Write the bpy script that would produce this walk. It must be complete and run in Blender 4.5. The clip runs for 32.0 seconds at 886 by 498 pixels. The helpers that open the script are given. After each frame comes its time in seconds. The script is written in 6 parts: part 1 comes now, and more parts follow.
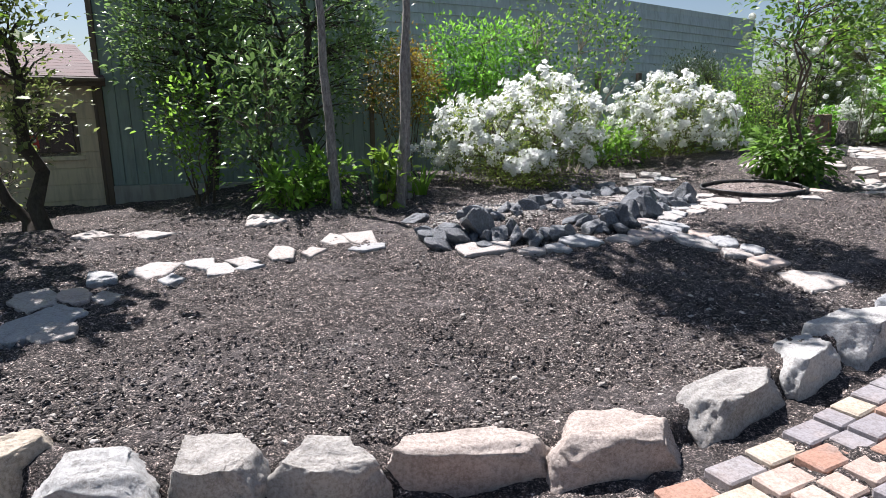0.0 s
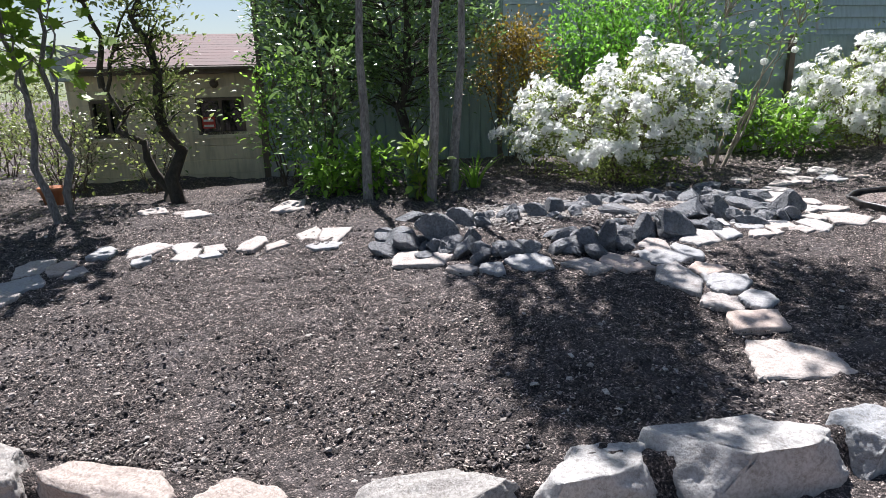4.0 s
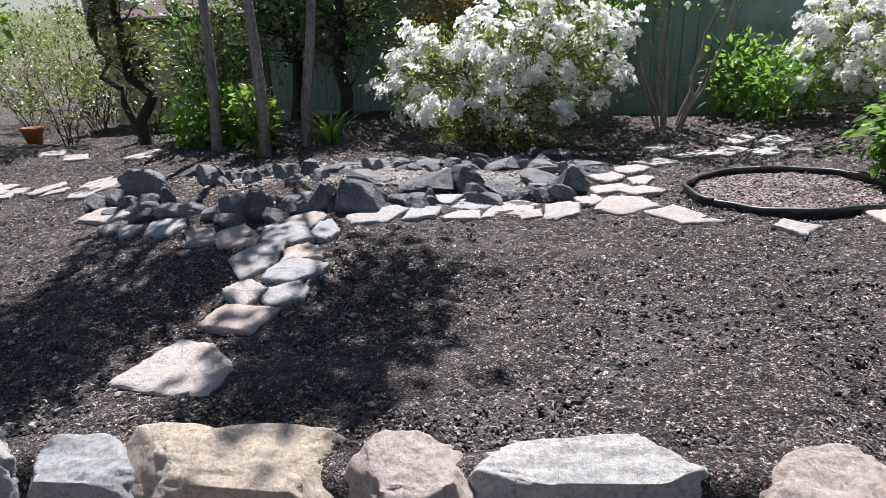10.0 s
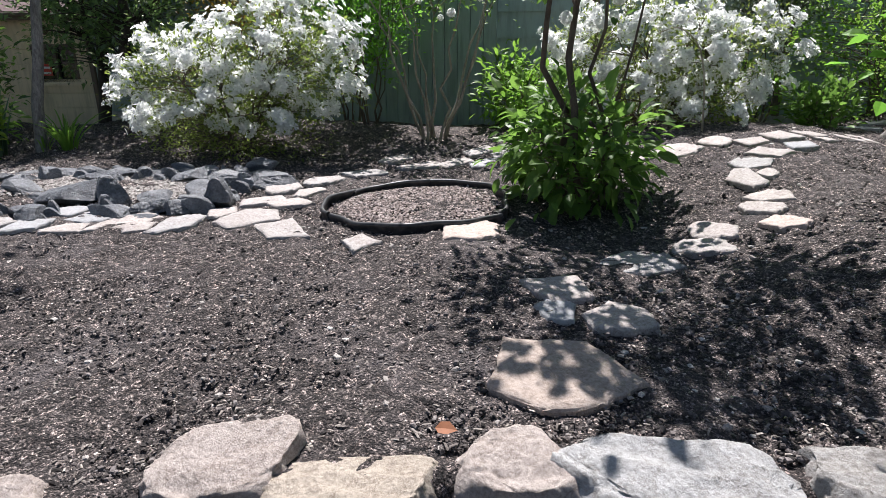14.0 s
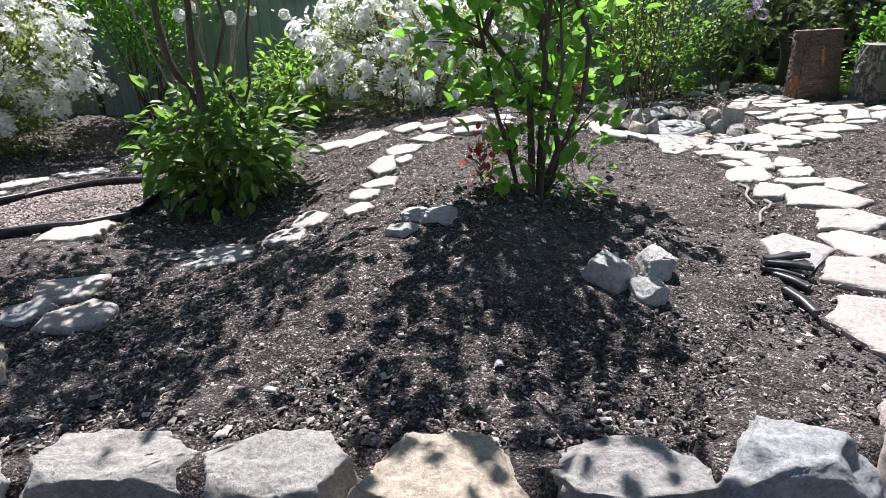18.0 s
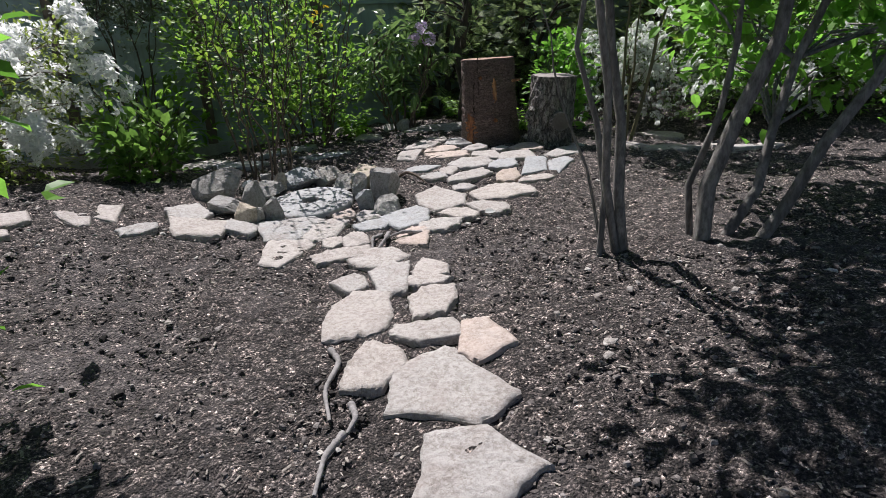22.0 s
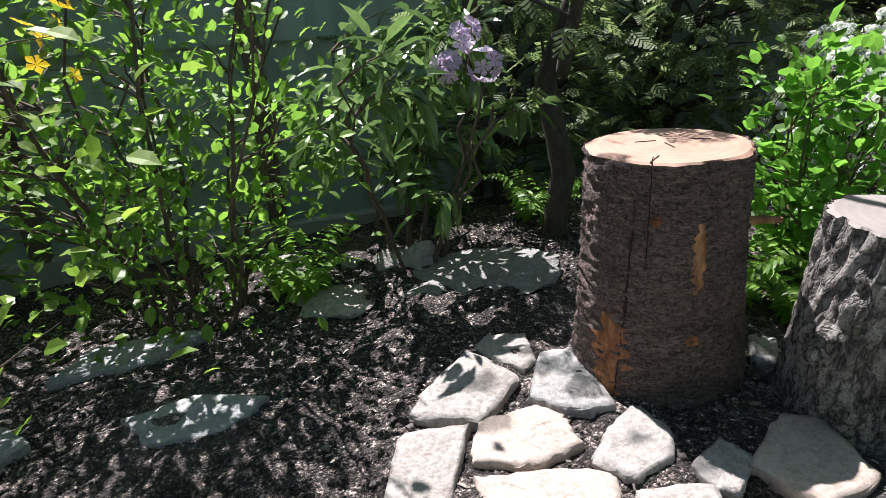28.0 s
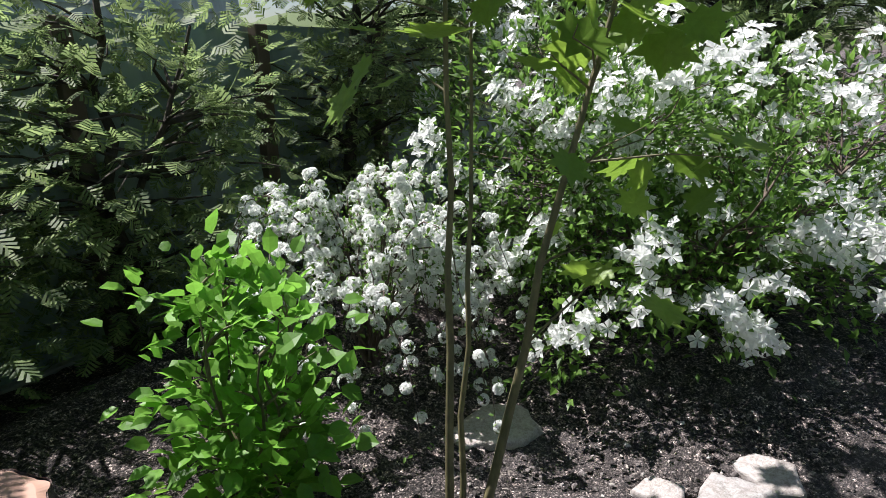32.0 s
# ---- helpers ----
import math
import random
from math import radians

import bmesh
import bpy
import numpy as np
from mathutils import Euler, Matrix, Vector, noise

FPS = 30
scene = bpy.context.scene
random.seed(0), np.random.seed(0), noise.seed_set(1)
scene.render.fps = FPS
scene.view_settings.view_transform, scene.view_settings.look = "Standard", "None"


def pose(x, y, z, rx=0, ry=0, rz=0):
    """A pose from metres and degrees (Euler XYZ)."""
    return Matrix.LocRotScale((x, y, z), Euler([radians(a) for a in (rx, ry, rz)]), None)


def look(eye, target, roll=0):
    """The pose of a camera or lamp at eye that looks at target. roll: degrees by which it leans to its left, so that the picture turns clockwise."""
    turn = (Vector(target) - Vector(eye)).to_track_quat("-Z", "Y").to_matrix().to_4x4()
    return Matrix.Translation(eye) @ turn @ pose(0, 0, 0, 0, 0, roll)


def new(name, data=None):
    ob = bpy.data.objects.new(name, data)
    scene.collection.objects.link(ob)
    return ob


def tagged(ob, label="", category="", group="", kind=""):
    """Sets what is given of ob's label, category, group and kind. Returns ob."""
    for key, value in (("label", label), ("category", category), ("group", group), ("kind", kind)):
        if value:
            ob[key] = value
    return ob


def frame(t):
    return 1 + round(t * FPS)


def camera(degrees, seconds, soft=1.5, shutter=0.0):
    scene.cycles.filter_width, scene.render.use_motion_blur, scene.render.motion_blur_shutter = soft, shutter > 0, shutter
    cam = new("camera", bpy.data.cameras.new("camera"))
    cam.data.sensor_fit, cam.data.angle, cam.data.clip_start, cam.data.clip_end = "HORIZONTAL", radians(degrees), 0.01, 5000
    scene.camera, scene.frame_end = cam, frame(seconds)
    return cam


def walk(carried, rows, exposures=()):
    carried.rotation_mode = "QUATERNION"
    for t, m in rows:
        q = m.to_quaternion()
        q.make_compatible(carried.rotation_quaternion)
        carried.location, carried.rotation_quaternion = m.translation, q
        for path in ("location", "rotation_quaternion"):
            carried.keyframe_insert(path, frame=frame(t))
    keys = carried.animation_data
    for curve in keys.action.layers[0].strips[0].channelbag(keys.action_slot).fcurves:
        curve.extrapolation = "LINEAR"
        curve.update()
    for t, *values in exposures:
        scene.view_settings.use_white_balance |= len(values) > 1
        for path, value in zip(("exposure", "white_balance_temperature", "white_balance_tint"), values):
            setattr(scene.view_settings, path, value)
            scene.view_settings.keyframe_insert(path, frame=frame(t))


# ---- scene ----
cam = camera(72.7, 32.0, 0.5)
PATH = [
    (0, (-0.005, -0.375, 1.202), (0.005, 1.577, 0.766), -0.5),
    (0.5, (0.335, -0.259, 1.259), (0.241, 1.689, 0.813), -1.7),
    (1, (0.673, -0.089, 1.322), (0.502, 1.864, 0.928), -1.2),
    (1.5, (1.006, 0.035, 1.288), (0.719, 1.956, 0.811), -0.6),
    (2, (1.301, 0.115, 1.303), (0.806, 1.981, 0.78), -1.4),
    (2.5, (1.567, 0.191, 1.312), (0.927, 2.005, 0.763), -2.2),
    (3, (1.848, 0.324, 1.329), (1.182, 2.126, 0.77), -0.7),
    (3.5, (2.098, 0.484, 1.361), (1.385, 2.275, 0.83), -0.8),
    (5.5, (3.124, 1.234, 1.36), (2.01, 2.797, 0.797), -2.9),
    (6, (3.346, 1.429, 1.283), (2.194, 2.954, 0.692), -2.7),
    (6.5, (3.644, 1.589, 1.353), (2.462, 3.083, 0.745), -2.3),
    (7, (3.904, 1.779, 1.328), (2.69, 3.256, 0.741), -2.2),
    (7.5, (4.127, 1.996, 1.328), (2.878, 3.436, 0.723), -2.8),
    (8, (4.358, 2.222, 1.349), (3.101, 3.66, 0.756), -2.0),
    (8.5, (4.597, 2.417, 1.322), (3.302, 3.835, 0.763), -2.2),
    (9, (4.851, 2.636, 1.321), (3.556, 4.045, 0.739), -0.9),
    (9.5, (5.035, 2.8, 1.296), (3.76, 4.209, 0.674), -1.8),
    (10, (5.182, 3.024, 1.279), (3.915, 4.423, 0.618), -2.0),
    (10.5, (5.363, 3.235, 1.251), (4.125, 4.668, 0.606), -0.5),
    (11, (5.635, 3.426, 1.248), (4.402, 4.861, 0.598), -0.3),
    (11.5, (5.867, 3.58, 1.289), (4.644, 5.026, 0.643), -0.1),
    (12, (6.037, 3.772, 1.249), (4.856, 5.254, 0.61), -1.0),
    (12.5, (6.178, 4.007, 1.262), (5.014, 5.483, 0.58), -0.8),
    (13, (6.378, 4.166, 1.248), (5.206, 5.652, 0.601), -0.9),
    (13.5, (6.656, 4.33, 1.3), (5.507, 5.83, 0.645), -0.1),
    (15.5, (7.461, 4.865, 1.26), (6.351, 6.388, 0.592), -2.3),
    (16, (7.733, 5.02, 1.305), (6.628, 6.521, 0.581), -1.9),
    (16.5, (7.997, 5.145, 1.312), (6.922, 6.674, 0.599), -0.9),
    (17, (8.206, 5.278, 1.286), (7.15, 6.805, 0.542), -1.7),
    (17.5, (8.437, 5.448, 1.327), (7.397, 6.978, 0.566), -1.1),
    (18, (8.726, 5.62, 1.348), (7.711, 7.189, 0.636), -2.0),
    (18.5, (9.046, 5.813, 1.415), (8.078, 7.406, 0.688), -0.6),
    (19, (9.189, 6.028, 1.408), (8.292, 7.672, 0.708), -1.4),
    (19.5, (9.227, 6.348, 1.398), (8.53, 8.084, 0.689), -0.7),
    (20, (9.268, 6.642, 1.438), (8.786, 8.475, 0.799), -0.1),
    (20.5, (9.256, 6.967, 1.424), (8.958, 8.828, 0.755), -0.1),
    (21, (9.162, 7.271, 1.447), (8.889, 9.14, 0.787), -1.5),
    (21.5, (9.082, 7.558, 1.423), (8.806, 9.441, 0.808), -1.4),
    (22, (9.078, 7.912, 1.39), (8.723, 9.754, 0.698), -2.1),
    (22.5, (8.989, 8.228, 1.391), (8.473, 10.019, 0.665), -3.0),
    (23, (8.822, 8.629, 1.438), (8.222, 10.387, 0.696), -2.6),
    (23.5, (8.732, 8.951, 1.443), (8.089, 10.717, 0.76), -1.4),
    (24, (8.627, 9.303, 1.455), (7.908, 11.013, 0.708), -2.3),
    (24.5, (8.474, 9.646, 1.486), (7.697, 11.353, 0.791), -2.1),
    (26.5, (8.307, 10.969, 1.594), (7.354, 12.512, 0.75), -4.4),
    (27, (8.217, 11.212, 1.612), (7.348, 12.821, 0.802), -3.1),
    (27.5, (8.257, 11.366, 1.588), (7.596, 13.088, 0.817), -3.0),
    (28, (8.28, 11.545, 1.563), (7.818, 13.316, 0.757), -2.8),
    (28.5, (8.312, 11.719, 1.597), (8.01, 13.536, 0.818), -3.2),
    (29, (8.409, 11.811, 1.631), (8.301, 13.648, 0.85), -2.6),
    (29.5, (8.493, 11.811, 1.633), (8.644, 13.643, 0.846), -1.7),
    (30, (8.547, 11.824, 1.615), (8.892, 13.608, 0.779), -1.3),
    (30.5, (8.557, 11.852, 1.609), (9.007, 13.598, 0.743), -1.3),
    (31, (8.591, 11.946, 1.668), (9.157, 13.671, 0.829), -1.0),
    (31.5, (8.744, 12.092, 1.776), (9.406, 13.822, 1.022), -0.8),
    (32, (8.965, 12.252, 1.868), (9.779, 13.97, 1.246), -0.4),
]
walk(cam, [(t, look(eye, target, roll)) for t, eye, target, roll in PATH],
     [(t, stops, 6400, 12) for t, stops in ((0, 1.1), (3, 1.15), (6, 1.15), (8, 1.05), (10.5, 0.85), (13, 0.85), (16, 1.05), (18.5, 1.15), (20.5, 0.75), (22, 0.45), (24, 0.7), (27, 1), (28, 1.2), (29, 1.25), (30, 1.22), (32, 1.02))])

# ---- light ----
SUN_AZIMUTH, SUN_HEIGHT = radians(129), radians(58)
sun_way = Vector((math.cos(SUN_AZIMUTH) * math.cos(SUN_HEIGHT), math.sin(SUN_AZIMUTH) * math.cos(SUN_HEIGHT), math.sin(SUN_HEIGHT)))
sun = new("sun", bpy.data.lights.new("sun", "SUN"))
sun.data.energy, sun.data.angle, sun.data.color = 5.0, radians(0.53), (1.0, 0.96, 0.955)
sun.matrix_world = look(sun_way * 60, (0, 0, 0))
world = bpy.data.worlds.new("sky")
scene.world = world
world.use_nodes = True
sky = world.node_tree.nodes.new("ShaderNodeTexSky")
sky.sky_type, sky.sun_disc, sky.sun_elevation, sky.sun_rotation = "NISHITA", False, SUN_HEIGHT, radians(-39)
world.node_tree.links.new(sky.outputs[0], world.node_tree.nodes["Background"].inputs[0])
world.node_tree.nodes["Background"].inputs[1].default_value = 0.047


# ---- materials ----
def material(name, rough=0.8, metal=0.0):
    m = bpy.data.materials.new(name)
    m.use_nodes = True
    b = m.node_tree.nodes["Principled BSDF"]
    b.inputs["Roughness"].default_value, b.inputs["Metallic"].default_value = rough, metal
    return m, m.node_tree, b


def node(tree, kind, **values):
    n = tree.nodes.new("ShaderNode" + kind)
    for key, value in values.items():
        n.inputs[key.replace("_", " ")].default_value = value
    return n


def ramp(tree, source, stops):
    n = tree.nodes.new("ShaderNodeValToRGB")
    while len(n.color_ramp.elements) < len(stops):
        n.color_ramp.elements.new(0.5)
    for e, (at, colour) in zip(n.color_ramp.elements, stops):
        e.position, e.color = at, (*colour, 1)
    tree.links.new(source, n.inputs[0])
    return n.outputs[0]


def mixed(tree, a, b, by, mode="MIX"):
    n = tree.nodes.new("ShaderNodeMix")
    n.data_type, n.blend_type = "RGBA", mode
    for at, value in ((0, by), (6, a), (7, b)):
        if hasattr(value, "links"):
            tree.links.new(value, n.inputs[at])
        else:
            n.inputs[at].default_value = value if at == 0 else (*value, 1)
    return n.outputs[2]


def coords(tree, scale=1.0, own=True, stretch=(1, 1, 1)):
    c = tree.nodes.new("ShaderNodeTexCoord")
    g = tree.nodes.new("ShaderNodeNewGeometry")
    v = tree.nodes.new("ShaderNodeMapping")
    v.inputs["Scale"].default_value = [scale * k for k in stretch]
    tree.links.new(c.outputs["Object"] if own else g.outputs["Position"], v.inputs[0])
    return v.outputs[0]


def noised(tree, at, scale, detail=6.0, rough=0.6):
    n = node(tree, "TexNoise", Scale=scale, Detail=detail, Roughness=rough)
    tree.links.new(at, n.inputs["Vector"])
    return n.outputs[0]


def relief(tree, bsdf, height, strength, distance):
    n = node(tree, "Bump", Strength=strength, Distance=distance)
    tree.links.new(height, n.inputs["Height"])
    tree.links.new(n.outputs[0], bsdf.inputs["Normal"])


def chance(tree, island=False):
    n = tree.nodes.new("ShaderNodeNewGeometry" if island else "ShaderNodeObjectInfo")
    return n.outputs["Random Per Island" if island else "Random"]


def stone_material(name, tones, patch, rough=0.9, grain=1.0, speck=0.66):
    """Stone: the tone of each piece by chance, mottled patches, pits and grain."""
    m, t, b = material(name, rough)
    at = coords(t, own=False)
    base = ramp(t, chance(t), [(i / (len(tones) - 1), c) for i, c in enumerate(tones)])
    big = noised(t, at, 7.0, 5, 0.65)
    fine = noised(t, at, 55.0, 10, 0.75)
    mottle = mixed(t, base, patch, ramp(t, big, [(0.48, (0, 0, 0)), (0.68, (0.75, 0.75, 0.75))]))
    vein = ramp(t, noised(t, at, 3.2, 8, 0.75), [(0.485, (0, 0, 0)), (0.50, (1, 1, 1)), (0.515, (0, 0, 0))])
    dark = mixed(t, mottle, (speck, speck * 0.97, speck * 0.94), ramp(t, fine, [(0.38, (1, 1, 1)), (0.56, (0, 0, 0))]), "MULTIPLY")
    dark = mixed(t, dark, (0.55, 0.50, 0.45), mixed(t, (0, 0, 0), vein, 0.6), "MULTIPLY")
    t.links.new(dark, b.inputs["Base Color"])
    both = mixed(t, big, fine, 0.45)
    relief(t, b, both, 0.7 * grain, 0.025)
    return m


def leaf_material(name, dark, light, clear=0.45, rough=0.45, gloss=0.5):
    m, t, b = material(name, rough)
    b.inputs["Specular IOR Level"].default_value = gloss
    tone = ramp(t, chance(t, True), [(0.0, dark), (0.75, light), (1.0, [c * 1.25 for c in light])])
    spots = noised(t, coords(t, own=False), 60.0, 3)
    tone = mixed(t, tone, (0.75, 0.75, 0.7), ramp(t, spots, [(0.35, (0.5, 0.5, 0.5)), (0.6, (0, 0, 0))]), "MULTIPLY")
    t.links.new(tone, b.inputs["Base Color"])
    thin = t.nodes.new("ShaderNodeBsdfTranslucent")
    t.links.new(tone, thin.inputs[0])
    mix = t.nodes.new("ShaderNodeMixShader")
    mix.inputs[0].default_value = clear
    t.links.new(b.outputs[0], mix.inputs[1])
    t.links.new(thin.outputs[0], mix.inputs[2])
    t.links.new(mix.outputs[0], t.nodes["Material Output"].inputs[0])
    return m


def bark_material(name, tone, light, scale=1.0, rough=0.9, bump=0.6):
    m, t, b = material(name, rough)
    at = coords(t, 1.0, False, (1, 1, 0.35))
    grain = noised(t, at, 38.0 * scale, 8, 0.7)
    big = noised(t, at, 6.0 * scale, 4)
    c = mixed(t, ramp(t, grain, [(0.35, tone), (0.65, light)]), [k * 0.5 for k in tone], ramp(t, big, [(0.45, (0, 0, 0)), (0.7, (0.7, 0.7, 0.7))]))
    t.links.new(c, b.inputs["Base Color"])
    relief(t, b, grain, bump, 0.01)
    return m


def soil_material():
    m, t, b = material("dark_mulch_soil", 0.95)
    at = coords(t, own=False)
    big, mid, fine = noised(t, at, 1.3, 4), noised(t, at, 20.0, 6, 0.7), noised(t, at, 95.0, 6, 0.8)
    # low spots of fine and mid darker: shade between crumbs put into the colour
    c = ramp(t, fine, [(0.40, (0.008, 0.007, 0.007)), (0.48, (0.050, 0.043, 0.042)), (0.55, (0.150, 0.130, 0.127)), (0.61, (0.42, 0.375, 0.365))])
    height = fine
    for scale in (48.0, 120.0):
        grain = node(t, "TexVoronoi", Scale=scale)
        t.links.new(at, grain.inputs["Vector"])
        tone = t.nodes.new("ShaderNodeSeparateColor")
        t.links.new(grain.outputs["Color"], tone.inputs[0])
        c = mixed(t, c, ramp(t, tone.outputs[0], [(0.0, (0.35, 0.33, 0.31)), (0.6, (0.85, 0.83, 0.81)), (0.82, (1.4, 1.36, 1.31)), (1.0, (3.0, 2.9, 2.75))]), 0.9, "MULTIPLY")
        height = mixed(t, height, ramp(t, grain.outputs["Distance"], [(0.0, (1, 1, 1)), (0.7, (0, 0, 0))]), 0.38)
    c = mixed(t, c, (0.185, 0.164, 0.163), ramp(t, big, [(0.50, (0, 0, 0)), (0.70, (0.45, 0.45, 0.45))]))
    c = mixed(t, c, (0.45, 0.42, 0.40), ramp(t, mid, [(0.36, (1, 1, 1)), (0.52, (0, 0, 0))]), "MULTIPLY")
    t.links.new(c, b.inputs["Base Color"])
    relief(t, b, mixed(t, height, mid, 0.4), 1.0, 0.04)
    return m


SOIL = soil_material()
FLAG = stone_material("pale_flagstone", [(0.42, 0.395, 0.375), (0.49, 0.445, 0.415), (0.41, 0.405, 0.40), (0.50, 0.455, 0.42), (0.45, 0.41, 0.385)], (0.39, 0.345, 0.32), 0.9, 1.2, 0.66)
PINK = stone_material("pink_flagstone", [(0.48, 0.395, 0.35), (0.51, 0.425, 0.375)], (0.44, 0.385, 0.35), 0.9, 0.8, 0.76)
TAN = stone_material("tan_sandstone", [(0.44, 0.365, 0.31), (0.46, 0.38, 0.32)], (0.38, 0.33, 0.295))
BLUE = stone_material("grey_flagstone", [(0.33, 0.34, 0.35), (0.39, 0.395, 0.40)], (0.40, 0.39, 0.385), 0.9, 0.8, 0.74)
DARK = stone_material("dark_slate_rock", [(0.085, 0.098, 0.115), (0.16, 0.175, 0.195), (0.11, 0.12, 0.135), (0.26, 0.27, 0.28)], (0.31, 0.32, 0.335), 0.45, 1.8, 0.5)
EDGE_GREY = stone_material("grey_boulder", [(0.43, 0.415, 0.39), (0.37, 0.36, 0.35), (0.47, 0.445, 0.41)], (0.30, 0.285, 0.27), 0.9, 1.7, 0.6)
EDGE_PINK = stone_material("pink_boulder", [(0.50, 0.43, 0.385), (0.53, 0.465, 0.42)], (0.40, 0.34, 0.30), 0.9, 1.7, 0.62)
EDGE_TAN = stone_material("tan_boulder", [(0.54, 0.47, 0.385), (0.56, 0.485, 0.39)], (0.42, 0.36, 0.295), 0.9, 1.7, 0.62)
EDGE_WHITE = stone_material("white_boulder", [(0.50, 0.50, 0.49), (0.54, 0.535, 0.52)], (0.36, 0.36, 0.355), 0.9, 1.6, 0.66)
EDGE_BLUE = stone_material("blue_grey_boulder", [(0.33, 0.35, 0.365), (0.36, 0.375, 0.385)], (0.48, 0.48, 0.48), 0.9, 1.3, 0.64)
PAVERS = [stone_material("red_paver", [(0.36, 0.205, 0.15), (0.40, 0.26, 0.20)], (0.30, 0.23, 0.20), 0.85, 0.4),
          stone_material("grey_paver", [(0.26, 0.245, 0.26), (0.30, 0.285, 0.29)], (0.31, 0.27, 0.26), 0.85, 0.4),
          stone_material("cream_paver", [(0.46, 0.40, 0.32), (0.50, 0.43, 0.36)], (0.36, 0.29, 0.22), 0.85, 0.4),
          stone_material("pale_pink_paver", [(0.44, 0.34, 0.29), (0.46, 0.37, 0.32)], (0.38, 0.30, 0.26), 0.85, 0.4)]
BARK = bark_material("grey_bark", (0.11, 0.10, 0.09), (0.33, 0.31, 0.285), 1.3, 0.9, 1.0)
DARK_BARK = bark_material("dark_bark", (0.035, 0.028, 0.022), (0.085, 0.07, 0.055))
BROWN_BARK = bark_material("brown_bark", (0.07, 0.05, 0.038), (0.15, 0.115, 0.085))
PALE_BARK = bark_material("pale_twig_bark", (0.25, 0.21, 0.16), (0.40, 0.36, 0.29))
GREY_ROOT = bark_material("weathered_grey_root", (0.20, 0.185, 0.18), (0.36, 0.34, 0.33))
GREEN_BARK = bark_material("green_brown_bark", (0.10, 0.09, 0.045), (0.20, 0.175, 0.09), 1.0, 0.6, 0.3)
LEAF = leaf_material("green_leaf", (0.075, 0.155, 0.030), (0.172, 0.310, 0.057), 0.58)
OLIVE = leaf_material("olive_leaf", (0.085, 0.115, 0.030), (0.27, 0.33, 0.10), 0.5, 0.35, 0.8)
YELLOWISH = leaf_material("yellowish_azalea_leaf", (0.10, 0.14, 0.030), (0.28, 0.36, 0.08), 0.55)
LIME = leaf_material("lime_leaf", (0.14, 0.25, 0.03), (0.28, 0.43, 0.06), 0.55)
BRIGHT = leaf_material("bright_green_leaf", (0.110, 0.226, 0.033), (0.242, 0.440, 0.061), 0.6)
DEEP = leaf_material("dark_evergreen_leaf", (0.066, 0.126, 0.041), (0.180, 0.294, 0.090), 0.5, 0.3, 0.8)
GLOSSY = leaf_material("glossy_leaf", (0.075, 0.144, 0.046), (0.172, 0.276, 0.086), 0.35, 0.22, 0.9)
CONIFER = leaf_material("cedar_spray", (0.086, 0.138, 0.057), (0.253, 0.333, 0.132), 0.55, 0.6)
FRESH = leaf_material("fresh_green_leaf", (0.112, 0.263, 0.034), (0.224, 0.482, 0.067), 0.6)
RUST = leaf_material("rust_leaf", (0.16, 0.10, 0.02), (0.30, 0.22, 0.03), 0.4)
DRY_LEAF = leaf_material("dry_rust_leaf", (0.26, 0.095, 0.04), (0.36, 0.14, 0.06), 0.2, 0.7)
YEW = leaf_material("dark_yew_leaf", (0.030, 0.050, 0.022), (0.085, 0.125, 0.055), 0.3, 0.35, 0.8)
RED = leaf_material("red_leaf", (0.30, 0.03, 0.02), (0.45, 0.06, 0.04), 0.4)
WHITE = leaf_material("white_petal", (0.86, 0.87, 0.86), (0.90, 0.91, 0.90), 0.6, 0.6, 0.2)
LILAC = leaf_material("lilac_petal", (0.55, 0.42, 0.62), (0.74, 0.66, 0.80), 0.35, 0.6, 0.2)
YELLOW = leaf_material("yellow_petal", (0.75, 0.50, 0.03), (0.85, 0.62, 0.05), 0.35, 0.6, 0.2)


# ---- shapes ----
def mesh_of(name, verts, faces, mat, smooth=False):
    me = bpy.data.meshes.new(name)
    me.from_pydata([tuple(v) for v in verts], [], [tuple(q) for q in faces])
    me.materials.append(mat)
    if smooth:
        me.shade_smooth()
    return me


def big_mesh(name, verts, tris, mat, smooth=False):
    """A mesh of many triangles from arrays."""
    me = bpy.data.meshes.new(name)
    me.vertices.add(len(verts))
    me.vertices.foreach_set("co", np.asarray(verts, np.float32).ravel())
    n = len(tris)
    me.loops.add(3 * n)
    me.loops.foreach_set("vertex_index", np.asarray(tris, np.int32).ravel())
    me.polygons.add(n)
    me.polygons.foreach_set("loop_start", np.arange(0, 3 * n, 3, dtype=np.int32))
    me.polygons.foreach_set("use_smooth", np.full(n, smooth))
    me.update()
    me.validate()
    me.materials.append(mat)
    return me


def part_of(parent, name, me, m=None, label=""):
    ob = new(name, me)
    ob.parent = parent
    if m is not None:
        ob.matrix_basis = m
    if label:
        ob["label"] = label
    return ob


def thing(name, label, category, at=(0, 0, 0), group="", kind=""):
    ob = new(name)
    ob.location = at
    ob.empty_display_size = 0.1
    return tagged(ob, label, category, group, kind)


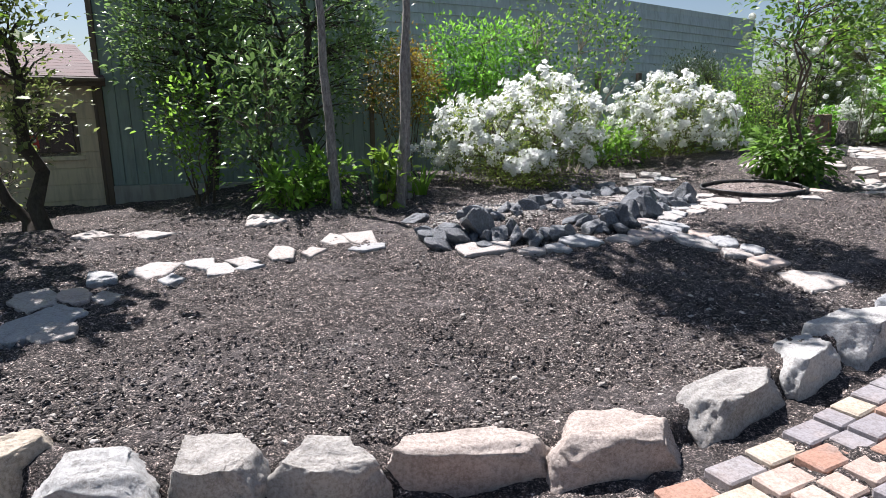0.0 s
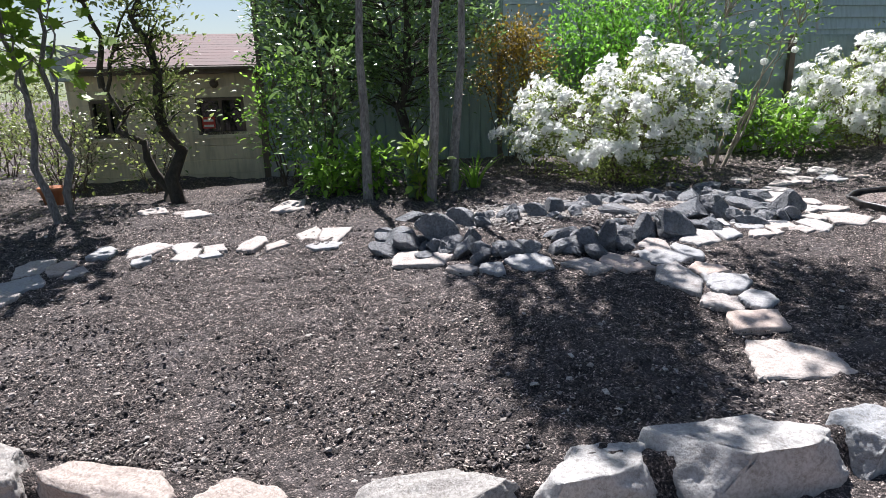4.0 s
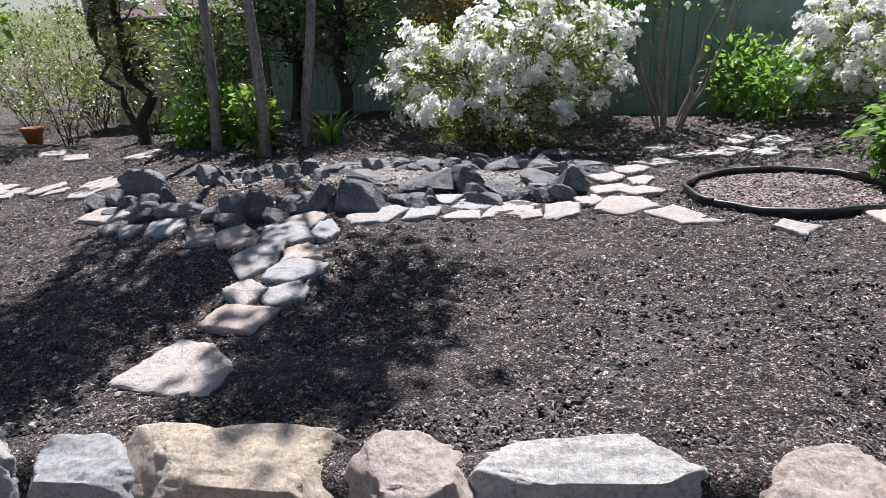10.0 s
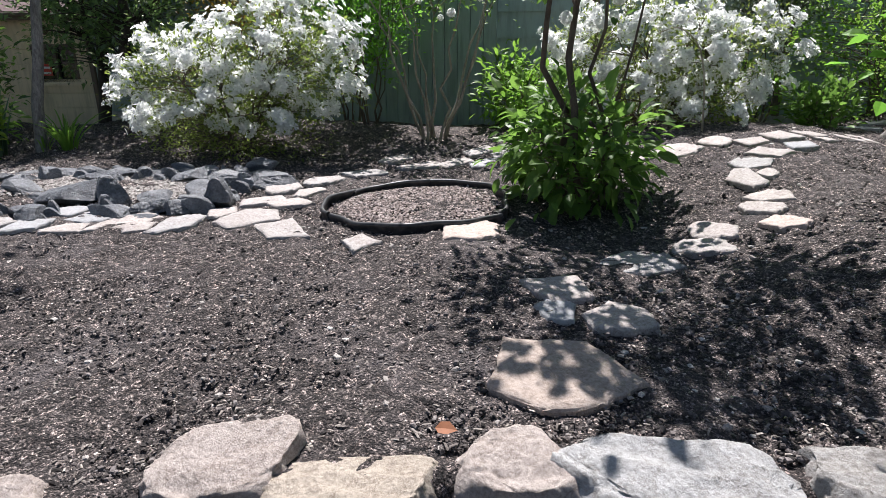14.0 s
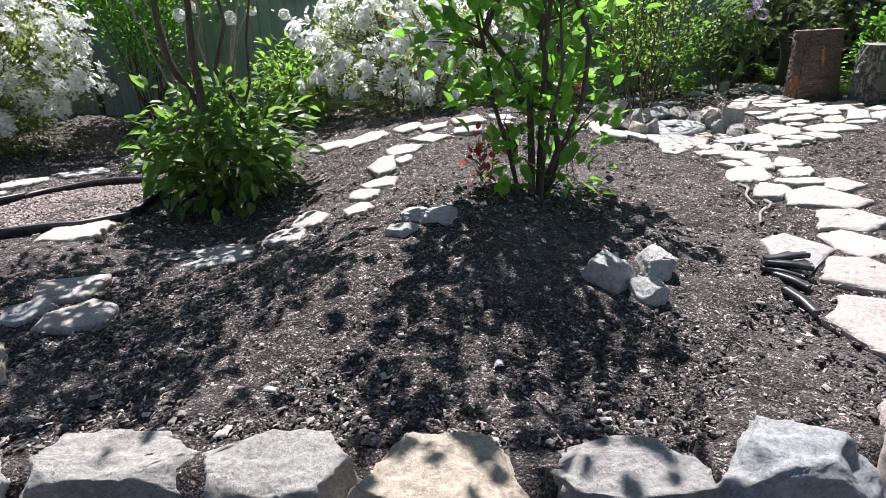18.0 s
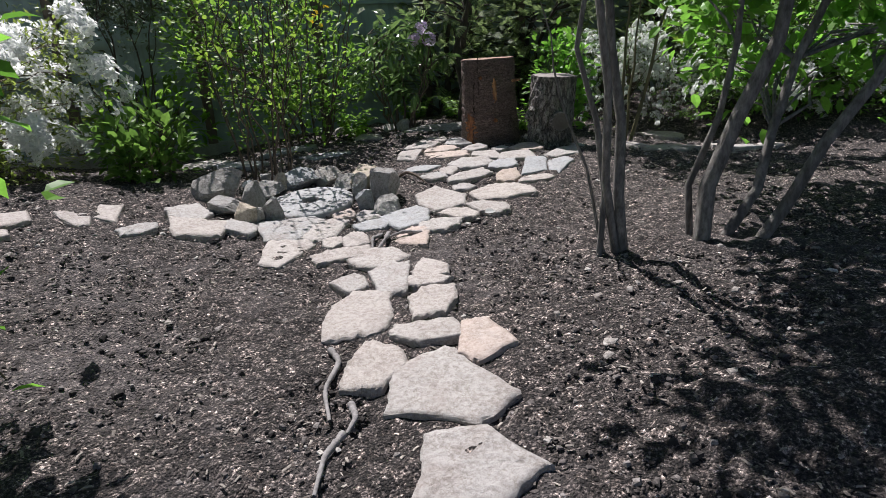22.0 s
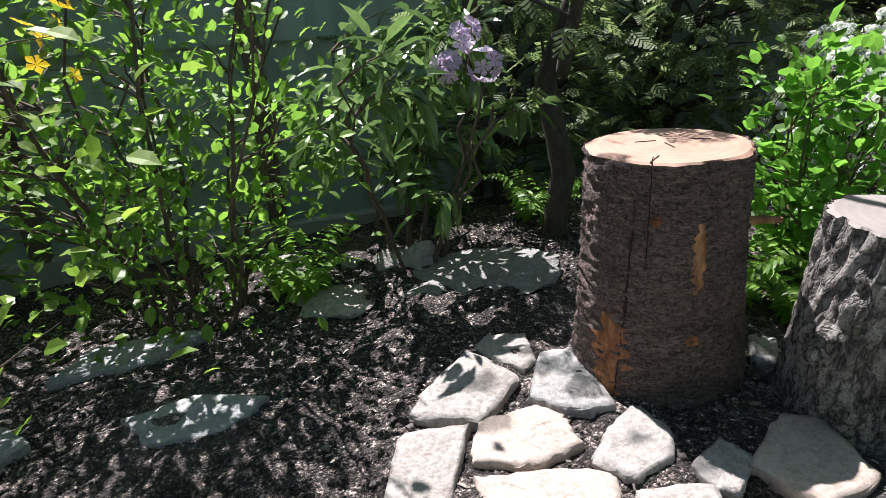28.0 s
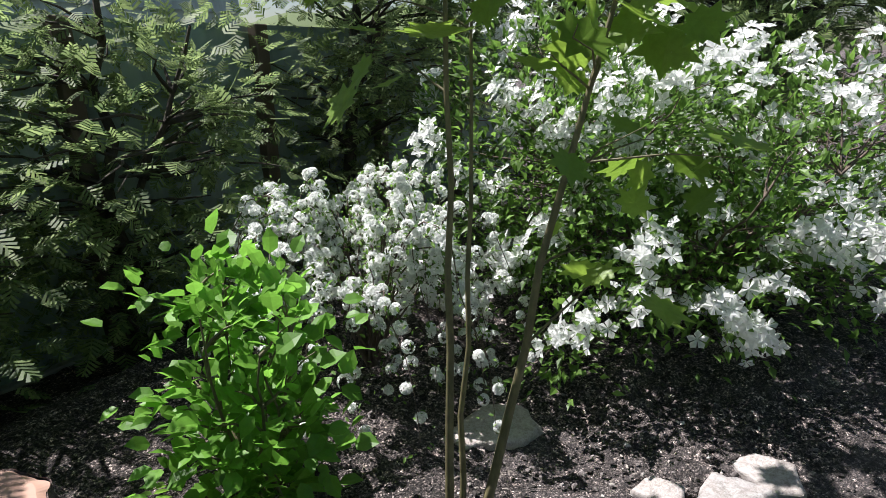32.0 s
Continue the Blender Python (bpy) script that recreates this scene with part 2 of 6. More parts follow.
# ---- ground ----
MOUNDS = [
    (-4.0, 5.2, 0.10, 0.7),
    (0.4, 3.6, -0.041, 1.15), (-1.5, 4.5, -0.034, 1.15), (1.6, 5.2, 0.120, 1.15), (3.6, 5.6, -0.042, 1.15), (2.4, 3.8, -0.051, 1.15), (5, 7.4, 0.027, 1.15),
    (7.1, 8.1, 0.266, 0.8), (8.6, 8.6, -0.138, 1.15), (10.3, 9.6, 0.150, 1.15), (6, 10.8, 0.163, 1.15), (8.3, 12.3, -0.057, 1.15), (10.2, 13, -0.180, 1.15),
    (3, 9.5, -0.158, 1.15), (-0.6, 6.6, 0.289, 1.15), (5.6, 6.2, -0.015, 1.15), (5.9, 7.8, -0.160, 0.6), (5.5, 12.8, -0.168, 0.7), (6.2, 9.6, 0.089, 0.7),
    (8.9, 9.7, 0.062, 0.8), (8.3, 12.8, 0.065, 0.8), (9.9, 13.4, 0.097, 0.8), (7.2, 12.8, -0.048, 0.8), (5.9, 6.5, 0.043, 0.8), (7.5, 11.3, -0.099, 0.8),
    (8.6, 11.6, 0.044, 0.8), (4, 6.9, -0.020, 0.8), (-0.4, 6.5, -0.233, 0.8), (2.7, 4.4, -0.013, 0.8), (6.3, 8.1, -0.085, 0.8), (10.3, 14.1, -0.206, 0.8),
    (10, 13, 0.074, 0.8), (8.7, 10.4, -0.085, 0.8), (0.2, 2.3, -0.200, 0.8), (-1.2, 2.3, -0.052, 0.8), (1.6, 2.7, -0.084, 0.8), (3.2, 3.6, -0.087, 0.8),
    (5, 4.9, -0.059, 0.8), (7, 6.4, -0.108, 0.8), (8.8, 7.4, -0.069, 0.8),
]
BORDER_X = [-9, -1.8, -1.32, -0.92, -0.5, 0.12, 0.8, 1.51, 2.03, 2.59, 3.11, 3.57, 4.08, 4.47, 5.09, 5.49, 5.85, 6.22, 6.62, 7.07, 7.58, 8.02, 8.45, 8.8, 9.17, 9.51, 16]
BORDER_Y = [2.9, 1.83, 1.68, 1.8, 1.9, 2.11, 2.11, 2.45, 2.76, 3.11, 3.46, 3.78, 4.05, 4.42, 4.72, 5.2, 5.36, 5.72, 5.9, 6.3, 6.49, 6.69, 6.97, 7.3, 7.57, 7.68, 11.4]
WALL_X, WALL_Y = [-5.6, 2.2, 13.0], [10.0, 11.9, 18.65]


def bed_height(x, y):
    z = 0.0172 * x + 0.0319 * y - 0.103
    for p, q, a, wide in MOUNDS:
        z = z + a * np.exp(-((x - p) ** 2 + (y - q) ** 2) / (2 * wide * wide))
    return z


def lattice(x, y, seed):
    """Smooth value noise between -1 and 1."""
    xi, yi = np.floor(x).astype(np.int64), np.floor(y).astype(np.int64)
    u, v = x - xi, y - yi
    u, v = u * u * (3 - 2 * u), v * v * (3 - 2 * v)

    def h(a, b):
        n = (a * 374761393 + b * 668265263 + seed * 974711) & 0xFFFFFFFF
        n = ((n ^ (n >> 13)) * 1274126177) & 0xFFFFFFFF
        return ((n ^ (n >> 16)) & 0xFFFF) / 32767.5 - 1
    return (h(xi, yi) * (1 - u) + h(xi + 1, yi) * u) * (1 - v) + (h(xi, yi + 1) * (1 - u) + h(xi + 1, yi + 1) * u) * v


def ground_height(x, y):
    """The bed, the lower brick walk in front of its border, and the trench in front of the wall."""
    x, y = np.asarray(x, float), np.asarray(y, float)
    cx, cy = np.clip(x, -12, 16), np.clip(y, -4, 22)
    line = np.interp(cx, BORDER_X, BORDER_Y)
    inside = np.clip((cy - line + 0.03) / 0.12 + 0.5, 0, 1)
    low = bed_height(cx, line) - 0.155
    z = low + (bed_height(cx, cy) - low) * inside * inside * (3 - 2 * inside)
    back = np.interp(cx, WALL_X, WALL_Y) - cy
    trench = np.clip((0.9 - back) / 0.5, 0, 1)
    z = z - 0.25 * trench
    left = np.clip((-2.9 - cx) / 1.6, 0, 1) * np.clip((cy - 5.6) / 0.8, 0, 1)
    return z - 0.25 * left


def ground_at(x, y):
    return float(ground_height(np.array([x]), np.array([y]))[0])


def spaced(a, b, step, far):
    fine = np.arange(a, b, step)
    out = np.geomspace(0.15, far, 26)
    return np.concatenate([(a - out)[::-1], fine, b + out])


def build_ground():
    xs, ys = spaced(-6.0, 12.0, 0.042, 600), spaced(1.2, 16.0, 0.042, 600)
    x, y = np.meshgrid(xs, ys)
    rough = 0.020 * lattice(x * 3.1, y * 3.1, 1) + 0.011 * lattice(x * 9, y * 9, 2) + 0.011 * lattice(x * 19, y * 19, 3) + 0.010 * np.random.default_rng(4).uniform(-1, 1, x.shape)
    near = (np.abs(x - 3) < 12) & (np.abs(y - 8) < 10)
    z = ground_height(x, y) + rough * near
    n, k = len(xs), len(ys)
    i = (np.arange(k - 1)[:, None] * n + np.arange(n - 1)[None]).ravel()
    tris = np.concatenate([np.stack([i, i + 1, i + n + 1], 1), np.stack([i, i + n + 1, i + n], 1)])
    ob = new("ground", big_mesh("ground", np.stack([x, y, z], -1).reshape(-1, 3), tris, SOIL, True))
    tagged(ob, "dark brown mulched soil bed with low mounds", "ground", kind="structure")


build_ground()


# ---- stones ----
def flag_mesh(seed, mat):
    """A flat stone of unit size, its top at z = 0, with a worn edge."""
    r = random.Random(seed)
    n = r.choice((4, 5, 5, 6, 7))
    turn = r.uniform(0, 6.28)
    ring = []
    for i in range(n):
        a = turn + (i + r.uniform(-0.36, 0.36)) * 2 * math.pi / n
        c, s = math.cos(a), math.sin(a)
        k = 0.56 / (abs(c) ** 4 + abs(s) ** 4) ** (1 / 4) * r.uniform(0.80, 1.12)
        ring.append(Vector((c * k, s * k, 0)))
    lo = [min(p[i] for p in ring) for i in (0, 1)]
    hi = [max(p[i] for p in ring) for i in (0, 1)]
    ring = [Vector(((p.x - (lo[0] + hi[0]) / 2) * 1.04 / (hi[0] - lo[0]), (p.y - (lo[1] + hi[1]) / 2) * 1.04 / (hi[1] - lo[1]), 0)) for p in ring]
    outline = []
    for i, p in enumerate(ring):
        q = ring[(i + 1) % n]
        bow = r.uniform(-0.07, 0.08)
        for f in (0.0, 0.08, 0.26, 0.44, 0.6, 0.78, 0.92):
            w = p.lerp(q, f) * (1 + r.uniform(-0.045, 0.04) + bow * math.sin(math.pi * f))
            if f == 0.0:
                w = w * 0.985
            outline.append(w)
    m = len(outline)
    verts, faces = [], []
    for k, z in ((0.97, -0.07), (1.0, -0.022), (1.0, -0.008), (0.972, -0.001), (0.84, 0.003), (0.5, 0.002)):
        for p in outline:
            verts.append((p.x * k, p.y * k, z + r.uniform(-1, 1) * (0.004 if -0.06 < z < 0.0025 else 0.0015)))
    for a in range(5):
        for i in range(m):
            j = (i + 1) % m
            faces.append((a * m + i, a * m + j, (a + 1) * m + j, (a + 1) * m + i))
    verts.append((0, 0, 0.001))
    for i in range(m):
        faces.append((5 * m + i, 5 * m + (i + 1) % m, len(verts) - 1))
    me = mesh_of("flagstone", verts, faces, mat)
    for i, q in enumerate(me.polygons):
        q.use_smooth = i >= 3 * m
    return me


def rock_mesh(seed, mat):
    """A broken rock of unit size with flat rough faces, standing on z = 0."""
    r = random.Random(seed)
    bm = bmesh.new()
    bmesh.ops.create_cube(bm, size=1.0)
    bmesh.ops.subdivide_edges(bm, edges=list(bm.edges), cuts=7, use_grid_fill=True)
    off = Vector((r.uniform(0, 90), r.uniform(0, 90), r.uniform(0, 90)))
    cuts = [(Vector((r.gauss(0, 1), r.gauss(0, 1), r.gauss(0.2, 0.8))).normalized(), r.uniform(0.27, 0.50)) for _ in range(11)]
    lean = r.uniform(-0.5, 0.5)
    for v in bm.verts:
        d = v.co.normalized()
        c = d * 0.62
        for n, far in cuts:
            over = c.dot(n) - far
            if over > 0:
                c -= n * over
        c.x += lean * c.z
        c += d * (0.02 * noise.noise(d * 5 + off) + 0.018 * noise.noise(d * 14 + off))
        v.co = Vector((c.x, c.y, c.z + 0.32))
    me = bpy.data.meshes.new("rock")
    bm.to_mesh(me)
    bm.free()
    me.materials.append(mat)
    return me


def boulder_mesh(seed, mat):
    """A rough quarried block of unit size round its centre, with broken faces and a sloping top."""
    r = random.Random(seed)
    bm = bmesh.new()
    bmesh.ops.create_cube(bm, size=1.0)
    bmesh.ops.subdivide_edges(bm, edges=list(bm.edges), cuts=20, use_grid_fill=True)
    off = Vector((r.uniform(0, 90), r.uniform(0, 90), r.uniform(0, 90)))
    p = r.uniform(4.5, 7.0)
    cuts = [(Vector((r.uniform(-1, 1), r.uniform(-1, 0.4), r.uniform(0.0, 0.7))).normalized(), r.uniform(0.46, 0.60)) for _ in range(7)]
    cuts += [(Vector((side, r.uniform(-0.5, 0.5), r.uniform(0.1, 0.7))).normalized(), r.uniform(0.42, 0.50)) for side in (-1, 1)]
    cuts += [(Vector((r.uniform(-0.18, 0.18), r.uniform(-0.16, 0.10), 1)).normalized(), r.uniform(0.38, 0.45)), (Vector((r.uniform(-0.15, 0.15), -1, r.uniform(-0.05, 0.18))).normalized(), r.uniform(0.40, 0.47))]
    squeeze, lean, hump = r.uniform(-0.25, 0.25), r.uniform(-0.15, 0.15), r.uniform(-0.3, 0.3)
    for v in bm.verts:
        d = v.co.normalized()
        k = 0.55 / (abs(d.x) ** p + abs(d.y) ** p + abs(d.z) ** p) ** (1 / p)
        c = d * k
        c.z *= 1 + hump * c.x + 0.10 * noise.noise(Vector((d.x * 2.2, d.y * 2.2, 0)) + off)
        for n, far in cuts:
            over = c.dot(n) - far
            if over > 0:
                c -= n * over
        c.y *= 1 + squeeze * c.x
        c.x += lean * c.y
        chip = abs(noise.noise(d * 2.4 + off))
        flake = max(noise.noise(d * 4.5 - off), 0.0)
        c += d * (0.03 * noise.noise(d * 1.5 + off) - 0.05 * chip - 0.035 * flake + 0.018 * noise.noise(d * 7 + off) + 0.014 * noise.noise(d * 15 + off) + 0.009 * noise.noise(d * 30 + off))
        v.co = c
    me = bpy.data.meshes.new("boulder")
    bm.to_mesh(me)
    bm.free()
    me.materials.append(mat)
    me.shade_smooth()
    return me


def lay(parent, name, me, x, y, length, width, height, angle, lift):
    e = 0.12
    slope = Vector((ground_at(x - e, y) - ground_at(x + e, y), ground_at(x, y - e) - ground_at(x, y + e), 2 * e)).normalized()
    tilt = Vector((0, 0, 1)).rotation_difference(slope).to_matrix().to_4x4()
    m = Matrix.Translation((x, y, ground_at(x, y) + lift)) @ tilt @ Matrix.Rotation(radians(angle), 4, "Z") @ Matrix.Diagonal((length, width, height, 1))
    return part_of(parent, name, me, m)


FLAGS = {}
def flagstones(name, label, rows, lift=0.023):
    """Flat stones: place, length, width, turn, outline and stone of each."""
    path = thing(name, label, "path", kind="structure")
    for x, y, length, width, angle, shape, mat in rows:
        key = (mat.name, shape)
        if key not in FLAGS:
            FLAGS[key] = flag_mesh(shape, mat)
        lay(path, "flagstone", FLAGS[key], x, y, length * 1.05, width * 1.05, 1.0, angle, lift)
    return path


LEFT_ROWS = [
    (-2.81, 3.65, 0.28, 0.45, 51, 25, FLAG), (-2.6, 3.72, 0.36, 0.22, 122, 63, PINK), (-2.35, 3.7, 0.19, 0.31, 34, 22, FLAG),
    (-2.65, 4.16, 0.23, 0.36, -138, 52, BLUE), (-2.48, 3.36, 0.46, 0.29, -52, 58, BLUE), (-2.35, 3.08, 0.37, 0.25, 123, 26, FLAG),
    (-2.29, 4.34, 0.41, 0.34, -113, 51, FLAG), (-2.06, 4.1, 0.25, 0.18, -97, 72, BLUE), (-1.96, 4.5, 0.31, 0.23, 148, 18, FLAG),
    (-1.78, 4.33, 0.35, 0.22, -60, 82, FLAG), (-1.65, 4.52, 0.19, 0.24, 45, 46, FLAG), (-1.55, 4.35, 0.18, 0.15, -124, 46, BLUE),
]
LEFT2_ROWS = [
    (-1.36, 4.7, 0.35, 0.22, 93, 25, FLAG), (-1.11, 4.68, 0.17, 0.21, 148, 46, FLAG), (-0.98, 5.01, 0.36, 0.23, -71, 85, FLAG),
    (-0.7, 5.01, 0.45, 0.28, -61, 69, FLAG), (-0.64, 4.73, 0.19, 0.3, -92, 44, BLUE), (-3.34, 5.36, 0.3, 0.3, -17, 14, FLAG),
    (-2.87, 5.44, 0.45, 0.28, 169, 70, FLAG), (-1.81, 5.86, 0.4, 0.48, -172, 59, FLAG), (-2.56, 3.17, 0.46, 0.29, 124, 41, BLUE),
]
FRONT_ROWS = [
    (0.37, 4.57, 0.27, 0.44, 95, 64, FLAG), (0.75, 4.46, 0.21, 0.13, -8, 63, FLAG), (0.97, 4.48, 0.17, 0.2, -157, 36, BLUE),
    (1.21, 4.65, 0.25, 0.35, -119, 40, BLUE), (1.59, 4.7, 0.31, 0.19, -18, 70, FLAG), (1.83, 4.83, 0.36, 0.25, -33, 51, PINK),
    (2.05, 5.04, 0.28, 0.3, 143, 25, BLUE), (1.97, 5.23, 0.23, 0.33, -169, 80, FLAG), (2.2, 5.21, 0.18, 0.29, -124, 15, BLUE),
    (2.31, 5.6, 0.25, 0.4, -20, 21, FLAG), (2.4, 6.12, 0.36, 0.22, 61, 45, BLUE), (2.46, 5.82, 0.33, 0.21, 66, 72, BLUE),
]
FRONT2_ROWS = [
    (2.63, 6.23, 0.25, 0.41, -172, 56, BLUE), (2.72, 5.95, 0.17, 0.27, -30, 52, FLAG), (2.89, 6.23, 0.47, 0.29, 80, 85, FLAG),
    (3.06, 6.27, 0.24, 0.15, 81, 45, FLAG), (3.16, 6.46, 0.36, 0.24, -57, 41, FLAG), (3.18, 6.79, 0.23, 0.19, 138, 90, FLAG),
    (3.16, 7.14, 0.2, 0.32, 152, 86, FLAG), (3.43, 6.82, 0.42, 0.41, -135, 80, FLAG), (3.85, 6.76, 0.26, 0.42, -119, 46, FLAG),
    (3.23, 7.54, 0.2, 0.32, 22, 47, FLAG), (2.95, 7.95, 0.4, 0.25, 87, 38, FLAG), (2.91, 7.55, 0.28, 0.44, -127, 29, FLAG),
]
FRONT3_ROWS = [
    (3.39, 7.22, 0.29, 0.21, 70, 87, FLAG), (4.47, 6.83, 0.23, 0.19, 164, 46, FLAG), (4.9, 7.36, 0.3, 0.42, 159, 40, PINK),
    (2.97, 8.46, 0.39, 0.29, -108, 61, FLAG), (3.13, 9.09, 0.46, 0.29, -107, 16, FLAG), (3.33, 9.37, 0.46, 0.29, -92, 71, FLAG),
    (3.23, 9.97, 0.45, 0.28, -99, 70, FLAG), (3.64, 9.41, 0.27, 0.43, 28, 51, BLUE), (3.59, 9.92, 0.4, 0.31, 136, 41, FLAG),
    (3.92, 9.49, 0.23, 0.36, 27, 51, PINK), (2.64, 9.25, 0.25, 0.4, -177, 50, FLAG),
]
CROSS_ROWS = [
    (2.18, 4.7, 0.28, 0.44, 38, 85, FLAG), (2.36, 4.94, 0.22, 0.22, -32, 51, PINK), (2.49, 4.79, 0.26, 0.3, 120, 81, BLUE),
    (2.47, 4.48, 0.21, 0.25, -116, 58, FLAG), (2.65, 4.6, 0.22, 0.21, -55, 34, BLUE), (2.64, 4.33, 0.2, 0.32, 114, 32, PINK),
    (2.78, 3.96, 0.46, 0.36, -150, 81, FLAG),
]
EAST_ROWS = [
    (5.74, 6.87, 0.29, 0.35, -135, 57, FLAG), (5.86, 6.64, 0.18, 0.21, 44, 26, BLUE), (6.08, 6.76, 0.27, 0.27, -146, 75, FLAG),
    (5.84, 7.62, 0.44, 0.38, 41, 63, FLAG), (6.12, 7.96, 0.23, 0.37, -106, 58, FLAG), (6.1, 8.16, 0.34, 0.21, 156, 39, FLAG),
    (6.45, 8.22, 0.26, 0.17, 158, 40, PINK), (6.29, 8.47, 0.17, 0.27, 62, 34, FLAG), (6.3, 8.64, 0.3, 0.19, 167, 47, FLAG),
    (6.08, 8.96, 0.21, 0.34, 47, 51, FLAG), (6.21, 9.05, 0.15, 0.13, 147, 87, FLAG), (6.05, 9.23, 0.24, 0.27, 83, 73, FLAG),
]
EAST2_ROWS = [
    (6.12, 9.52, 0.19, 0.28, -99, 49, FLAG), (5.65, 9.88, 0.24, 0.38, 44, 29, FLAG), (5.95, 9.86, 0.23, 0.24, -48, 46, FLAG),
    (6.1, 10.2, 0.43, 0.31, -104, 72, FLAG), (6.29, 9.83, 0.3, 0.19, -123, 70, BLUE), (5.42, 9.57, 0.35, 0.48, 177, 40, FLAG),
    (5.13, 9.45, 0.35, 0.35, 88, 17, FLAG),
]
TAN_ROWS = [
    (6.07, 6.21, 0.51, 0.45, -5, 88, TAN),
]
PATHWAY_ROWS = [
    (9.06, 8.2, 0.46, 0.37, -49, 83, FLAG), (9.22, 8.13, 0.22, 0.18, 120, 36, FLAG), (8.66, 8.7, 0.29, 0.33, 157, 36, FLAG),
    (8.94, 8.87, 0.22, 0.29, 33, 44, PINK), (9.05, 8.57, 0.45, 0.26, -12, 36, FLAG), (8.92, 9.16, 0.33, 0.27, -173, 77, FLAG),
    (8.75, 9.46, 0.34, 0.4, 47, 77, FLAG), (8.51, 9.6, 0.28, 0.2, 84, 12, FLAG), (8.82, 9.78, 0.27, 0.2, 126, 36, PINK),
    (8.64, 9.84, 0.28, 0.16, 10, 90, FLAG), (8.33, 9.99, 0.25, 0.43, 9, 33, FLAG), (8.61, 10.11, 0.2, 0.29, 16, 25, FLAG), (8.545, 10.335, 0.2, 0.13, 16, 44, FLAG),
]
PATHWAY2_ROWS = [
    (8.34, 10.37, 0.19, 0.36, 10, 78, FLAG), (8.52, 10.49, 0.17, 0.25, 13, 16, FLAG), (8.2, 10.29, 0.2, 0.15, 136, 87, FLAG),
    (8.21, 10.62, 0.27, 0.32, -94, 35, FLAG),
]
MILL_ROWS = [
    (6.56, 10.62, 0.3, 0.15, -33, 16, FLAG), (6.62, 10.76, 0.13, 0.33, -151, 46, FLAG), (6.91, 10.62, 0.13, 0.26, 172, 35, FLAG),
    (6.96, 11.01, 0.32, 0.24, 138, 73, FLAG), (7.14, 10.83, 0.31, 0.31, 32, 14, FLAG), (7.32, 10.92, 0.23, 0.18, 174, 41, FLAG),
    (7.63, 11.0, 0.39, 0.38, -55, 36, FLAG), (7.79, 11.02, 0.22, 0.38, -11, 34, FLAG), (8.05, 11.12, 0.18, 0.2, 123, 17, BLUE),
    (8.24, 11.25, 0.32, 0.28, 126, 87, BLUE), (7.97, 11.29, 0.21, 0.14, -64, 73, FLAG), (7.81, 11.31, 0.18, 0.14, -70, 59, PINK),
]
MILL2_ROWS = [
    (7.75, 10.62, 0.39, 0.25, -71, 36, FLAG), (8.02, 10.88, 0.24, 0.14, -70, 17, FLAG), (8.33, 10.93, 0.29, 0.18, -76, 81, PINK),
    (7.915, 10.81, 0.18, 0.11, -68, 44, FLAG), (8.03, 10.65, 0.31, 0.17, 31, 25, FLAG),
    (8.45, 11.1, 0.24, 0.2, 4, 25, FLAG), (8.54, 11.29, 0.24, 0.16, 157, 35, FLAG), (8.69, 11.38, 0.17, 0.29, 68, 63, FLAG),
    (8.35, 11.57, 0.3, 0.41, -133, 25, FLAG), (8.75, 11.68, 0.29, 0.38, -74, 17, FLAG),
]
PAVING_ROWS = [
    (8.48, 11.78, 0.14, 0.14, 138, 38, FLAG), (8.48, 12.05, 0.33, 0.19, -151, 25, FLAG), (8.24, 12.05, 0.16, 0.2, -119, 40, FLAG),
    (8.31, 12.18, 0.14, 0.2, 168, 44, FLAG), (8.08, 12.26, 0.32, 0.17, 6, 72, BLUE), (8.45, 12.38, 0.34, 0.27, 13, 24, FLAG),
    (8.55, 12.58, 0.21, 0.27, -162, 36, FLAG), (8.77, 12.59, 0.25, 0.29, -79, 87, FLAG), (8.7, 12.34, 0.21, 0.24, -173, 25, BLUE),
    (8.94, 12.29, 0.5, 0.19, -94, 57, BLUE), (8.76, 12.04, 0.17, 0.29, -169, 25, TAN), (8.96, 11.96, 0.26, 0.13, -158, 25, FLAG),
]
PAVING2_ROWS = [
    (9.18, 12.75, 0.2, 0.5, 155, 85, FLAG), (9.11, 12.34, 0.17, 0.44, -10, 23, BLUE), (7.92, 12.66, 0.34, 0.19, -80, 14, FLAG),
    (8.64, 12.81, 0.17, 0.12, 61, 71, FLAG), (8.85, 12.89, 0.29, 0.25, 34, 51, PINK), (8.13, 12.83, 0.2, 0.28, 126, 38, PINK),
    (8.23, 12.63, 0.19, 0.35, -83, 11, PINK), (8.44, 12.85, 0.24, 0.17, 59, 12, FLAG), (7.96, 13.02, 0.24, 0.33, 170, 82, FLAG),
    (8.22, 13.09, 0.3, 0.21, 114, 16, FLAG), (8.06, 13.24, 0.16, 0.22, -123, 84, FLAG), (9.27, 12.97, 0.1, 0.15, -170, 73, BLUE),
]
PAVING3_ROWS = [
    (8.85, 13.36, 0.08, 0.15, 169, 61, FLAG),
]
